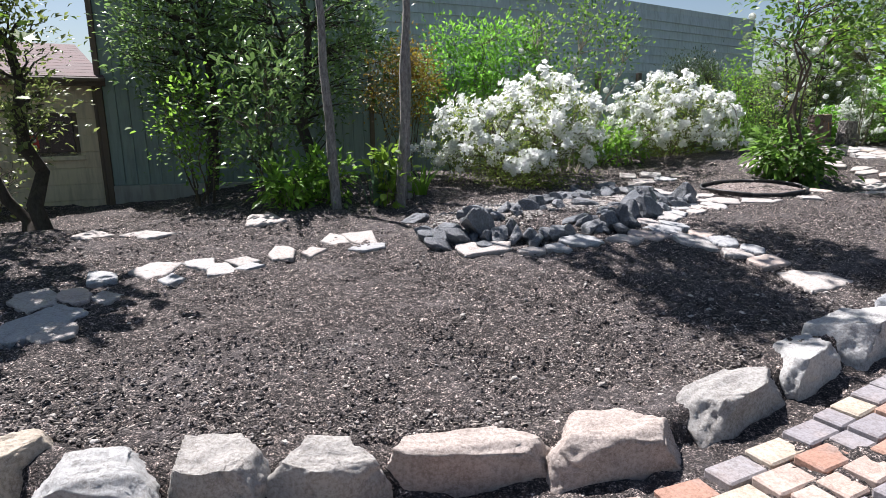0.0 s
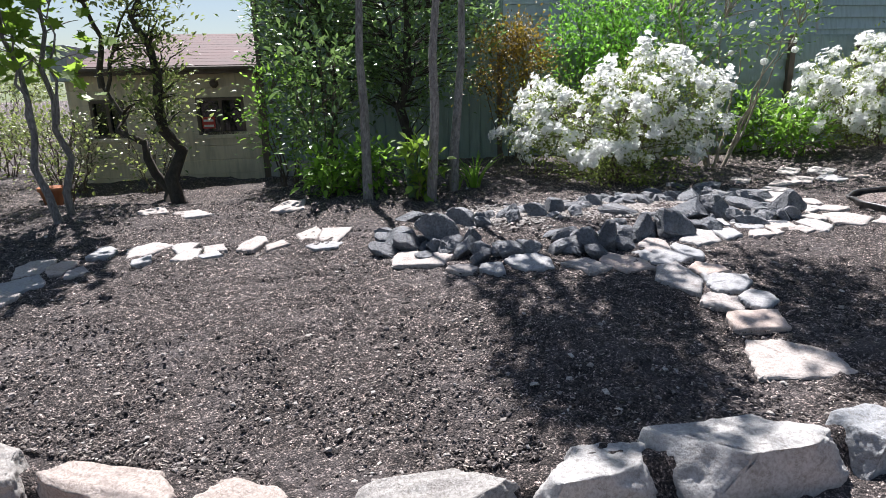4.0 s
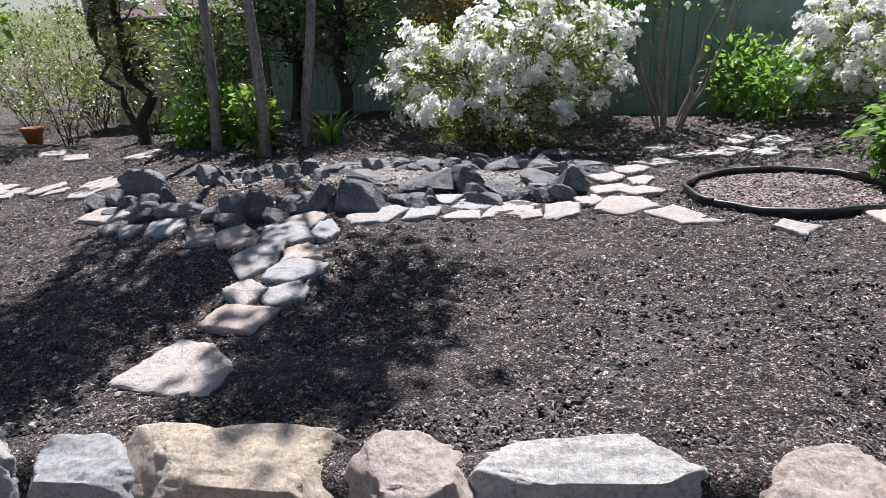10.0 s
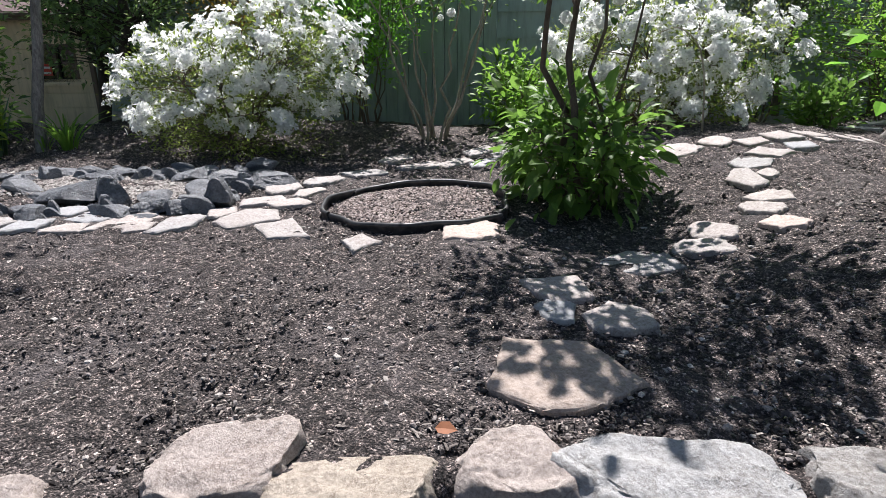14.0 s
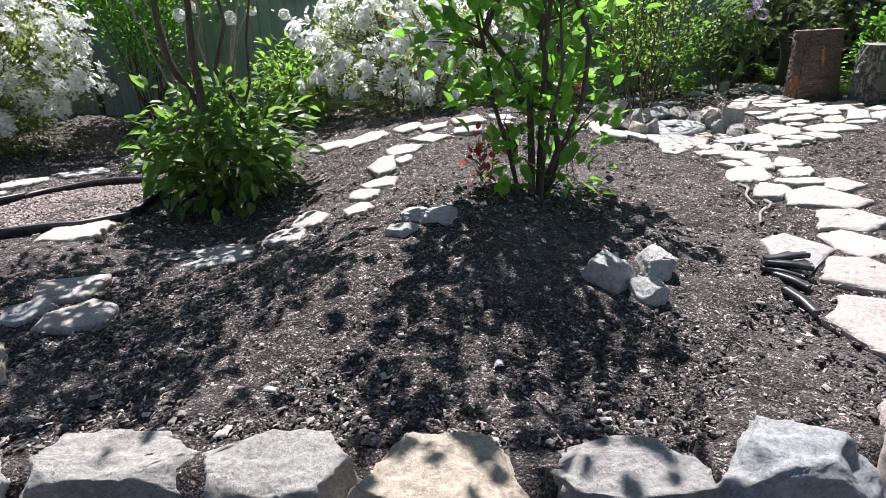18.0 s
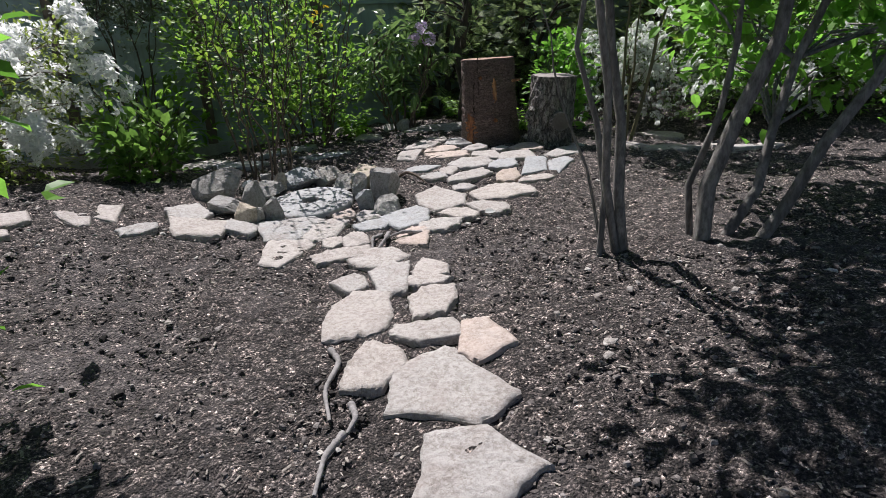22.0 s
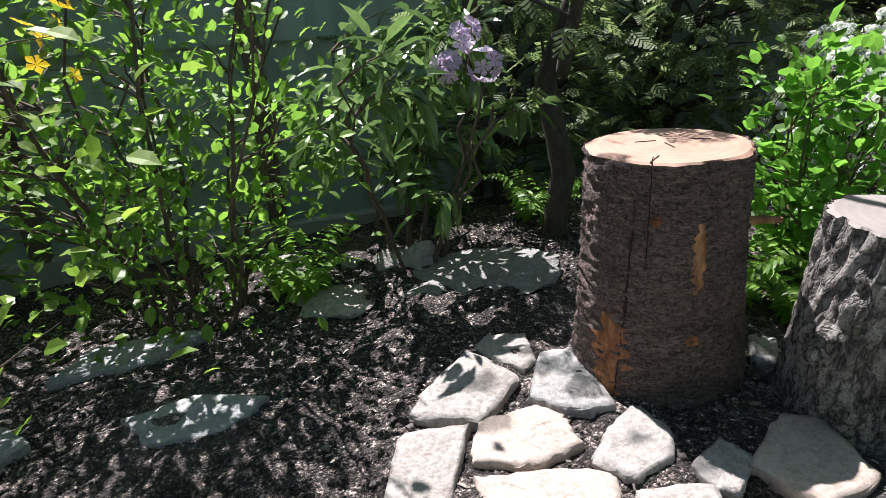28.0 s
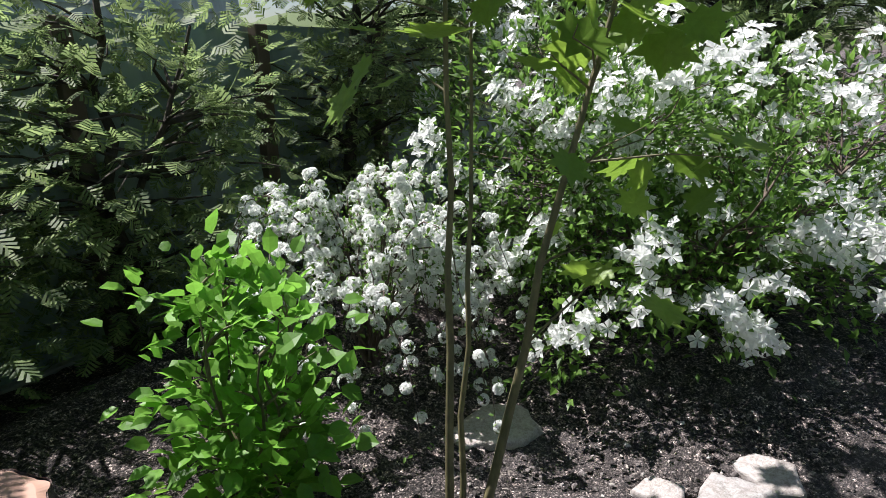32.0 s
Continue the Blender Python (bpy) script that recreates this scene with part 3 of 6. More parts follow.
BACK_ROWS = [
    (6.26, 10.47, 0.22, 0.29, 55, 71, FLAG), (6.4, 10.25, 0.12, 0.15, -124, 66, FLAG), (5.97, 12.76, 0.37, 0.48, 55, 86, FLAG),
    (5.74, 12.56, 0.34, 0.22, 142, 27, FLAG), (5.52, 12.56, 0.46, 0.29, -39, 63, FLAG), (6.48, 12.51, 0.31, 0.41, -81, 48, BLUE),
    (6.68, 13.07, 0.19, 0.49, -60, 62, BLUE), (7.13, 12.79, 0.41, 0.2, 17, 88, BLUE), (10.12, 14.19, 0.27, 0.44, -73, 65, FLAG),
    (9.73, 13.13, 0.17, 0.27, 43, 63, FLAG), (9.97, 13.03, 0.34, 0.24, 45, 87, FLAG), (10.15, 13.3, 0.2, 0.45, -64, 53, PINK),
]
BACK2_ROWS = [
    (10.45, 13.56, 0.17, 0.16, 122, 14, FLAG), (10.63, 13.37, 0.31, 0.24, -152, 36, FLAG), (10.87, 13.43, 0.21, 0.25, -161, 80, FLAG),
]
MROCK_ROWS = [
    (6.93, 11.42, 0.31, 0.22, 0), (7.11, 11.64, 0.24, 0.1, 47), (6.95, 11.76, 0.08, 0.08, 4), (7.22, 11.31, 0.17, 0.16, 51),
    (7.07, 11.19, 0.23, 0.09, 8), (7.28, 11.07, 0.14, 0.13, 55), (7.34, 11.08, 0.09, 0.09, 12), (7.4, 11.16, 0.13, 0.15, 59),
    (7.22, 11.93, 0.28, 0.14, 16), (7.01, 11.92, 0.13, 0.1, 63), (7.44, 12.04, 0.21, 0.13, 20), (7.74, 11.98, 0.29, 0.15, 67),
    (7.63, 11.9, 0.24, 0.11, 24), (7.8, 11.67, 0.13, 0.16, 71), (7.9, 11.48, 0.1, 0.16, 28), (7.99, 11.64, 0.21, 0.22, 75),
    (8.06, 11.42, 0.2, 0.12, 32), (7.17, 11.79, 0.1, 0.12, 79),
]
DARK_ROWS = [
    (0.05, 4.84, 0.28, 0.15, 0), (0.34, 4.96, 0.3, 0.23, 53), (0.19, 4.82, 0.21, 0.14, 16), (0.51, 4.81, 0.2, 0.12, 69),
    (0.62, 4.95, 0.15, 0.13, 32), (0.78, 4.75, 0.21, 0.11, 85), (0.96, 4.83, 0.21, 0.1, 48), (1.09, 4.93, 0.24, 0.08, 11),
    (1.35, 4.95, 0.2, 0.13, 64), (1.28, 5.22, 0.19, 0.09, 27), (1.54, 5.02, 0.24, 0.16, 80), (1.67, 5.08, 0.14, 0.21, 43),
    (1.65, 5.27, 0.1, 0.13, 6), (1.8, 5.16, 0.17, 0.1, 59), (1.64, 5.63, 0.13, 0.09, 22), (1.85, 5.46, 0.23, 0.17, 75),
    (2.06, 5.62, 0.36, 0.19, 38),
]
DARK2_ROWS = [
    (1.58, 6.12, 0.26, 0.1, 1), (1.91, 6.14, 0.21, 0.07, 54), (2.21, 5.91, 0.22, 0.11, 17), (2.14, 6.29, 0.38, 0.15, 70),
    (2.36, 6.43, 0.29, 0.18, 33), (2.49, 6.69, 0.28, 0.07, 86), (2.66, 6.28, 0.25, 0.09, 49), (2.69, 7.03, 0.32, 0.11, 12),
    (2.76, 6.51, 0.17, 0.11, 65), (2.94, 6.93, 0.29, 0.2, 28), (2.9, 6.62, 0.22, 0.1, 81), (2.45, 7.38, 0.29, 0.13, 44),
    (2.67, 7.59, 0.47, 0.13, 7), (2.23, 7.82, 0.25, 0.18, 23), (2.1, 7.26, 0.28, 0.11, 76), (1.94, 8.09, 0.26, 0.07, 39),
    (1.72, 6.99, 0.17, 0.09, 2),
]
DARK3_ROWS = [
    (1.75, 7.37, 0.18, 0.08, 55), (1.87, 7.21, 0.42, 0.03, 18), (1.53, 6.86, 0.27, 0.08, 71), (1.4, 6.63, 0.19, 0.07, 34),
    (1.23, 6.56, 0.32, 0.07, 87), (1.03, 6.42, 0.24, 0.05, 50), (1.02, 6.01, 0.2, 0.16, 13), (1.05, 5.78, 0.14, 0.07, 66),
    (0.82, 5.92, 0.15, 0.09, 29), (0.66, 5.79, 0.25, 0.06, 82), (0.51, 5.73, 0.13, 0.07, 45), (0.37, 5.43, 0.22, 0.15, 8),
    (0.56, 5.45, 0.14, 0.1, 61), (-0.25, 5.61, 0.22, 0.1, 24),
]
BROCK_ROWS = [
    (7.93, 13.84, 0.63, 0.08, 5), (7.41, 13.86, 0.18, 0.08, 15), (7.57, 13.86, 0.14, 0.11, -5), (7.01, 13.73, 0.21, 0.09, -1),
    (7.26, 13.8, 0.1, 0.06, 0), (7.26, 13.51, 0.36, 0.06, 6), (7.64, 13.61, 0.25, 0.05, 3), (9.08, 13.75, 0.2, 0.12, 10),
]
TRI_ROWS = [
    (8.04, 7.98, 0.22, 0.15, 178), (8.18, 8.19, 0.2, 0.15, -108), (8.21, 7.98, 0.19, 0.1, 54), (7.0, 8.02, 0.2, 0.06, -63),
    (7.15, 8.03, 0.23, 0.07, 164), (7.06, 7.83, 0.18, 0.06, -80),
]
EDGE_ROWS = [
    (-1.8, 1.83, 0.34, -9, EDGE_TAN), (-1.32, 1.68, 0.44, -1, EDGE_WHITE), (-0.92, 1.8, 0.38, 7, EDGE_GREY), (-0.5, 1.9, 0.49, 8, EDGE_GREY),
    (0.12, 2.11, 0.74, 4, EDGE_PINK), (0.8, 2.11, 0.59, 6, EDGE_PINK), (1.51, 2.45, 0.66, 31, EDGE_GREY), (2.03, 2.76, 0.48, 33, EDGE_WHITE),
    (2.59, 3.11, 0.77, 34, EDGE_WHITE), (3.11, 3.46, 0.47, 35, EDGE_BLUE), (3.57, 3.78, 0.78, 36, EDGE_TAN), (4.08, 4.05, 0.37, 38, EDGE_PINK),
    (4.47, 4.42, 0.8, 37, EDGE_WHITE), (5.09, 4.72, 0.47, 39, EDGE_PINK), (5.49, 5.2, 0.47, 40, EDGE_PINK), (5.85, 5.36, 0.56, 36, EDGE_TAN),
    (6.22, 5.72, 0.42, 36, EDGE_PINK), (6.62, 5.9, 0.67, 34, EDGE_WHITE), (7.07, 6.3, 0.56, 33, EDGE_GREY), (7.58, 6.49, 0.5, 28, EDGE_GREY),
    (8.02, 6.69, 0.52, 31, EDGE_TAN), (8.45, 6.97, 0.47, 34, EDGE_GREY), (8.8, 7.3, 0.45, 35, EDGE_BLUE), (9.17, 7.57, 0.42, 29, EDGE_PINK),
    (9.51, 7.68, 0.4, 24, EDGE_PINK),
]

flagstones("flagstone_path", "row of small grey flagstones edging the soil mound", LEFT_ROWS + LEFT2_ROWS)
flagstones("flagstone_path", "pale flat stones laid along the dark rock creek", FRONT_ROWS + FRONT2_ROWS + FRONT3_ROWS)
flagstones("flagstone_path", "short cross path of grey flagstones in dark soil", CROSS_ROWS)
flagstones("flagstone_path", "winding path of pale flagstones between shrubs", EAST_ROWS + EAST2_ROWS)
flagstones("flagstone_path", "single tan stepping stone lying in the soil", TAN_ROWS)
flagstones("flagstone_path", "pale stepping stone path leading to the tree stumps", PATHWAY_ROWS + PATHWAY2_ROWS)
flagstones("flagstone_path", "flagstones fitted round the millstone", MILL_ROWS + MILL2_ROWS)
flagstones("flagstone_path", "sunlit flagstone paving beside the tree stumps", PAVING_ROWS + PAVING2_ROWS + PAVING3_ROWS)
flagstones("flagstone_path", "scattered flat stones in the shaded bed", BACK_ROWS + BACK2_ROWS)

ROCKS = {}
def rocks(name, label, rows, tones, lift=-0.03, tall=1.25, wide=1.0):
    heap = thing(name, label, "rocks", kind="structure")
    for i, (x, y, length, height, angle) in enumerate(rows):
        mat = tones[i % len(tones)]
        key = (mat.name, i % 11)
        if key not in ROCKS:
            ROCKS[key] = rock_mesh(len(ROCKS) + 3, mat)
        lay(heap, "rock", ROCKS[key], x, y, length * wide, length * wide * 0.75, height * tall, angle + (i * 37) % 40 - 20, lift)


rocks("dry_creek", "dark slate rocks piled along a dry creek bed", DARK_ROWS + DARK2_ROWS + DARK3_ROWS, [DARK], -0.02, 1.35, 1.12)
def bank(points, count, seed):
    """Smaller rocks heaped along a line."""
    g = random.Random(seed)
    rows = []
    for i in range(count):
        k = g.uniform(0, len(points) - 1.001)
        (x0, y0), (x1, y1), f = points[int(k)], points[int(k) + 1], k % 1
        rows.append((x0 + (x1 - x0) * f + g.gauss(0, 0.08), y0 + (y1 - y0) * f + g.gauss(0, 0.08), g.uniform(0.13, 0.25), g.uniform(0.05, 0.10), g.uniform(0, 90)))
    return rows


rocks("dry_creek", "smaller dark slate rocks heaped along the creek banks", bank([(-0.05, 4.95), (0.3, 4.85), (0.8, 4.8), (1.3, 5.0), (1.6, 5.1), (1.85, 5.4), (2.1, 5.7), (2.4, 6.1), (2.7, 6.4), (2.95, 6.75), (2.75, 7.2), (2.4, 7.6)], 60, 5)
      + bank([(0.2, 5.4), (0.7, 5.7), (1.05, 5.9), (1.3, 6.4), (1.6, 6.8), (2.0, 7.2), (2.3, 7.7)], 40, 6), [DARK], -0.02, 1.6, 0.9)
rocks("rock_ring", "rough grey rocks set round the millstone", MROCK_ROWS, [EDGE_GREY, EDGE_GREY, EDGE_BLUE, EDGE_GREY, EDGE_GREY, EDGE_TAN], -0.02, 1.4, 1.12)
rocks("rock_row", "low grey rocks along the shaded back of the bed", BROCK_ROWS, [EDGE_GREY, EDGE_GREY, FLAG])
for group, rows in (("three pale rocks on the slope", TRI_ROWS[:3]), ("three small pale rocks on the mound", TRI_ROWS[3:])):
    for i, (x, y, length, height, angle) in enumerate(rows):
        ob = lay(None, "rock", boulder_mesh(200 + i, EDGE_WHITE), x, y, length * 0.8, length * 0.7, height * 1.1, angle + 40 * i, height * 0.25)
        tagged(ob, "pale rounded rock lying on the dark soil", "rock", group)

border = thing("stone_border", "rough quarried stones edging the raised bed", "border", kind="structure")
for i, (x, y, length, angle, mat) in enumerate(EDGE_ROWS):
    z = bed_height(x, y) - 0.092
    m = Matrix.Translation((x, y, z)) @ Matrix.Rotation(radians(angle), 4, "Z") @ Matrix.Diagonal((length * 1.05, 0.25 + 0.03 * (i % 3), 0.32 + 0.03 * (i * 7 % 3), 1))
    part_of(border, "boulder", boulder_mesh(50 + i, mat), m)


# ---- walls and house ----
def boxed(bm, lo, hi, m=Matrix()):
    vs = [bm.verts.new(m @ Vector((x, y, z))) for z in (lo[2], hi[2]) for x, y in ((lo[0], lo[1]), (hi[0], lo[1]), (hi[0], hi[1]), (lo[0], hi[1]))]
    for q in ((0, 3, 2, 1), (4, 5, 6, 7), (0, 1, 5, 4), (1, 2, 6, 5), (2, 3, 7, 6), (3, 0, 4, 7)):
        bm.faces.new([vs[i] for i in q])


def mesh_from(bm, name, mat):
    me = bpy.data.meshes.new(name)
    bm.to_mesh(me)
    bm.free()
    me.materials.append(mat)
    return me


def box_mesh(name, lo, hi, mat, bevel=0.0):
    bm = bmesh.new()
    boxed(bm, lo, hi)
    if bevel:
        bmesh.ops.bevel(bm, geom=list(bm.edges), offset=bevel, segments=1, affect="EDGES")
    return mesh_from(bm, name, mat)


def painted(name, tone, worn, rough=0.6):
    m, t, b = material(name, rough)
    at = coords(t, own=False)
    big, streak = noised(t, at, 1.6, 5), noised(t, coords(t, 1.0, False, (1, 1, 0.12)), 14.0, 5)
    c = mixed(t, tone, worn, ramp(t, big, [(0.42, (0, 0, 0)), (0.72, (0.8, 0.8, 0.8))]))
    c = mixed(t, c, (0.72, 0.72, 0.70), ramp(t, streak, [(0.35, (0.8, 0.8, 0.8)), (0.55, (0, 0, 0))]), "MULTIPLY")
    t.links.new(c, b.inputs["Base Color"])
    relief(t, b, streak, 0.15, 0.01)
    return m


GREEN_PAINT = painted("grey_green_paint", (0.25, 0.325, 0.31), (0.29, 0.36, 0.34))
PALE_SIDING = painted("pale_blue_grey_siding", (0.42, 0.47, 0.48), (0.37, 0.41, 0.41))
STUCCO = painted("cream_block_wall", (0.72, 0.62, 0.46), (0.62, 0.53, 0.39), 0.85)
ROOF = painted("dark_red_roofing", (0.085, 0.038, 0.035), (0.055, 0.035, 0.032), 0.8)
TRIM = painted("brown_trim", (0.13, 0.095, 0.07), (0.09, 0.07, 0.055))
CONCRETE = painted("pale_concrete", (0.42, 0.41, 0.39), (0.33, 0.32, 0.30), 0.9)
GLASS, gt, gb = material("dark_window_glass", 0.04)
gb.inputs["Base Color"].default_value, gb.inputs["Specular IOR Level"].default_value = (0.012, 0.014, 0.016, 1), 0.6
SIGN_RED = painted("red_card", (0.55, 0.03, 0.02), (0.50, 0.04, 0.03), 0.4)
SIGN_WHITE = painted("white_card", (0.75, 0.75, 0.73), (0.7, 0.7, 0.68), 0.4)
TERRACOTTA = painted("terracotta", (0.42, 0.16, 0.07), (0.36, 0.14, 0.07), 0.8)


def hills():
    """A low wooded ridge far beyond the garden."""
    verts, tris, n = [], [], 160
    for i in range(n):
        a = radians(60 + 180 * i / (n - 1))
        h = 20 + 10 * noise.noise(Vector((i * 0.06, 1, 0))) + 5 * noise.noise(Vector((i * 0.3, 2, 0))) + 2 * noise.noise(Vector((i * 1.3, 3, 0)))
        for r, z in ((260, -4), (320, h * 0.6), (380, h), (480, -4)):
            verts.append((r * math.cos(a), r * math.sin(a), z))
    for i in range(n - 1):
        for k in range(3):
            p = i * 4 + k
            tris += [(p, p + 1, p + 5), (p, p + 5, p + 4)]
    tagged(new("backdrop", big_mesh("backdrop", verts, tris, CONIFER, True)), "low wooded ridge far away", "hill", kind="structure")


hills()


def along(a, b):
    """A pose at a, x running to b, y away to the left of that line."""
    return Matrix.Translation((a[0], a[1], 0)) @ Matrix.Rotation(math.atan2(b[1] - a[1], b[0] - a[0]), 4, "Z")


def board_fence(a, b, low, high, number):
    length = (Vector(b) - Vector(a)).length
    wall = thing("wall_" + number, "grey-green board wall with vertical battens behind the shrubs", "wall", kind="structure")
    wall.matrix_basis = along(a, b)
    part_of(wall, "backing", box_mesh("backing", (0, 0.03, low), (length, 0.16, high), GREEN_PAINT))
    board = box_mesh("board", (0, 0, low + 0.06), (0.185, 0.028, high), GREEN_PAINT, 0.004)
    n = int(length / 0.19)
    for i in range(n):
        part_of(wall, "board", board, Matrix.Translation((i * length / n, 0.0, 0)))
    part_of(wall, "corner_board", box_mesh("corner_board", (-0.09, -0.035, low - 0.3), (-0.004, 0.18, high), TRIM, 0.006))
    part_of(wall, "rail", box_mesh("rail", (0, -0.02, high), (length, 0.18, high + 0.05), GREEN_PAINT, 0.006))
    part_of(wall, "base_strip", box_mesh("base_strip", (0, -0.05, low - 0.4), (length, 0.18, low + 0.05), CONCRETE, 0.01))


board_fence((-5.60, 10.02), (-1.2, 11.06), 0.0, 3.7, "west")
board_fence((-1.2, 11.06), (2.2, 11.9), 0.0, 1.9, "middle")


def lap_wall(a, b, low, high, mat, number, label, step):
    length = (Vector(b) - Vector(a)).length
    wall = thing("wall_" + number, label, "wall", kind="structure")
    wall.matrix_basis = along(a, b)
    part_of(wall, "backing", box_mesh("backing", (0, 0.06, low - 0.6), (length, 0.26, high), mat))
    bm = bmesh.new()
    vs = [bm.verts.new(p) for x in (0, length) for p in ((x, 0.0, 0), (x, 0.045, step + 0.015), (x, 0.06, step + 0.015), (x, 0.06, 0))]
    for q in ((0, 4, 5, 1), (1, 5, 6, 2), (2, 6, 7, 3), (3, 7, 4, 0), (0, 1, 2, 3), (7, 6, 5, 4)):
        bm.faces.new([vs[i] for i in q])
    board = mesh_from(bm, "siding_board", mat)
    for i in range(int((high - low) / step)):
        part_of(wall, "siding_board", board, Matrix.Translation((0, 0, low + i * step)))
    part_of(wall, "base_strip", box_mesh("base_strip", (0, -0.06, low - 0.6), (length, 0.06, low), CONCRETE, 0.01))


lap_wall((2.2, 11.9), (13.0, 18.65), 0.30, 2.05, GREEN_PAINT, "east", "tall grey-green sided house wall in shade", 0.34)
lap_wall((-5.75, 10.4), (3.9, 15.2), 0.0, 4.2, PALE_SIDING, "north", "pale blue-grey sided house wall beyond the fence", 0.22)


for k in range(9):
    part_of(bpy.data.objects["wall_east"], "post", box_mesh("post", (-0.05, -0.03, 0.1), (0.05, 0.055, 2.05), TRIM, 0.006), Matrix.Translation((1.3 + 1.25 * k, -0.03, 0)), "" if k else "dark upright post")
lap_wall((3.95, 15.25), (10.0, 19.5), 0.3, 4.0, PALE_SIDING, "northeast", "pale blue-grey sided house wall behind the shrubs", 0.22)


def garage():
    a, b = Vector((-8.55, 8.14)), Vector((-5.74, 10.07))
    length = (b - a).length
    house = thing("garage", "small cream block garage with a dark red roof", "house")
    house.matrix_basis = along(a, b)
    low, high = -0.9, 1.82
    def piece(name, lo, hi, mat, bevel=0.006, label="", up=None):
        return part_of(up or house, name, box_mesh(name, lo, hi, mat, bevel), None, label)
    w0, w1, z0, z1 = 2.2, 3.08, 0.58, 1.28
    v0, v1 = 0.34, 0.94
    course = 0.27
    piece("wall", (0, 0.02, low), (v0, 0.2, high), STUCCO)
    piece("wall", (v0, 0.02, low), (v1, 0.2, z0), STUCCO)
    piece("wall", (v0, 0.02, z1), (v1, 0.2, high), STUCCO)
    piece("wall", (v1, 0.02, low), (w0, 0.2, high), STUCCO)
    piece("wall", (w0, 0.02, low), (w1, 0.2, z0), STUCCO)
    piece("wall", (w0, 0.02, z1), (w1, 0.2, high), STUCCO)
    piece("wall", (w1, 0.02, low), (length, 0.2, high), STUCCO)
    piece("side_wall", (length - 0.2, 0.2, low), (length, 4.0, high), STUCCO)
    piece("side_wall", (0, 0.2, low), (0.2, 4.0, high + 0.25), STUCCO)
    piece("back_wall", (0, 4.0, low), (length, 4.2, high + 0.9), STUCCO)
    for i in range(9):
        z = low + 0.2 + i * course
        for x0, x1 in ((0, v0), (v1, w0), (w1, length)) if z0 - 0.05 < z < z1 else ((0, length),):
            piece("block_course", (x0, 0.0, z), (x1, 0.022, z + course - 0.012), STUCCO, 0.004)
    for x0, x1 in ((v0, v1), (w0, w1)):
        win = piece("window", (x0, 0.09, z0), (x1, 0.11, z1), GLASS, 0.0, "dark window pane")
        for lo, hi in (((x0, 0.0, z1 - 0.06), (x1, 0.09, z1)), ((x0, 0.0, z0), (x1, 0.09, z0 + 0.06)), ((x0, 0.0, z0 + 0.06), (x0 + 0.06, 0.09, z1 - 0.06)), ((x1 - 0.06, 0.0, z0 + 0.06), (x1, 0.09, z1 - 0.06)), (((x0 + x1) / 2 - 0.03, 0.02, z0 + 0.06), ((x0 + x1) / 2 + 0.03, 0.09, z1 - 0.06))):
            piece("window_frame", lo, hi, TRIM, 0.004, "", win)
        piece("window_sill", (x0 - 0.06, -0.05, z0 - 0.07), (x1 + 0.06, 0.05, z0), STUCCO, 0.006, "", win)
    card = piece("sign", (w0 + 0.07, 0.06, z0 + 0.12), (w0 + 0.31, 0.07, z0 + 0.34), SIGN_RED, 0.0, "small red sign in the window")
    piece("lettering", (w0 + 0.10, 0.055, z0 + 0.25), (w0 + 0.28, 0.06, z0 + 0.29), SIGN_WHITE, 0.0, "", card)
    piece("lettering", (w0 + 0.10, 0.055, z0 + 0.15), (w0 + 0.28, 0.06, z0 + 0.19), SIGN_WHITE, 0.0, "", card)
    slope = math.atan2(0.85, 4.2)
    roof = part_of(house, "roof", box_mesh("roof", (0.2, -0.3, 0), (length + 0.12, 4.4, 0.06), ROOF, 0.006), Matrix.Translation((0, 0, high + 0.02)) @ Matrix.Rotation(slope, 4, "X"))
    for i in range(12):
        part_of(roof, "shingle_course", box_mesh("shingle_course", (0.2, -0.3 + i * 0.37, 0.06), (length + 0.12, 0.06 + i * 0.37, 0.078), ROOF, 0.004), Matrix.Rotation(0.006, 4, "X"))
    piece("fascia", (0.2, -0.33, high - 0.12), (length + 0.12, -0.29, high + 0.01), TRIM)
    piece("gutter", (0.2, -0.42, high - 0.06), (length + 0.12, -0.33, high + 0.02), TRIM, 0.02)
    piece("parapet", (-0.12, -0.25, high - 0.2), (0.2, 4.2, high + 0.42), PALE_SIDING, 0.01, "pale painted parapet wall")
    piece("downpipe", (length - 0.06, -0.09, low), (length + 0.02, -0.01, high - 0.1), TRIM, 0.02)
    piece("wall_lamp", (w0 + 0.31, -0.1, z1 + 0.17), (w0 + 0.47, 0.0, z1 + 0.33), TRIM, 0.05, "round dark wall lamp")


garage()


def tubes_early(points, radii, sides=8):
    vs, fs = [], []
    for (x, y, z), r in zip(points, radii):
        for i in range(sides):
            a = 2 * math.pi * i / sides
            vs.append((x, y + r * math.cos(a), z + r * math.sin(a)))
    for k in range(len(points) - 1):
        for i in range(sides):
            a, b = k * sides + i, k * sides + (i + 1) % sides
            fs += [(a, b, b + sides), (a, b + sides, a + sides)]
    fs += [((len(points) - 1) * sides, (len(points) - 1) * sides + i, (len(points) - 1) * sides + i + 1) for i in range(1, sides - 1)]
    return vs, fs


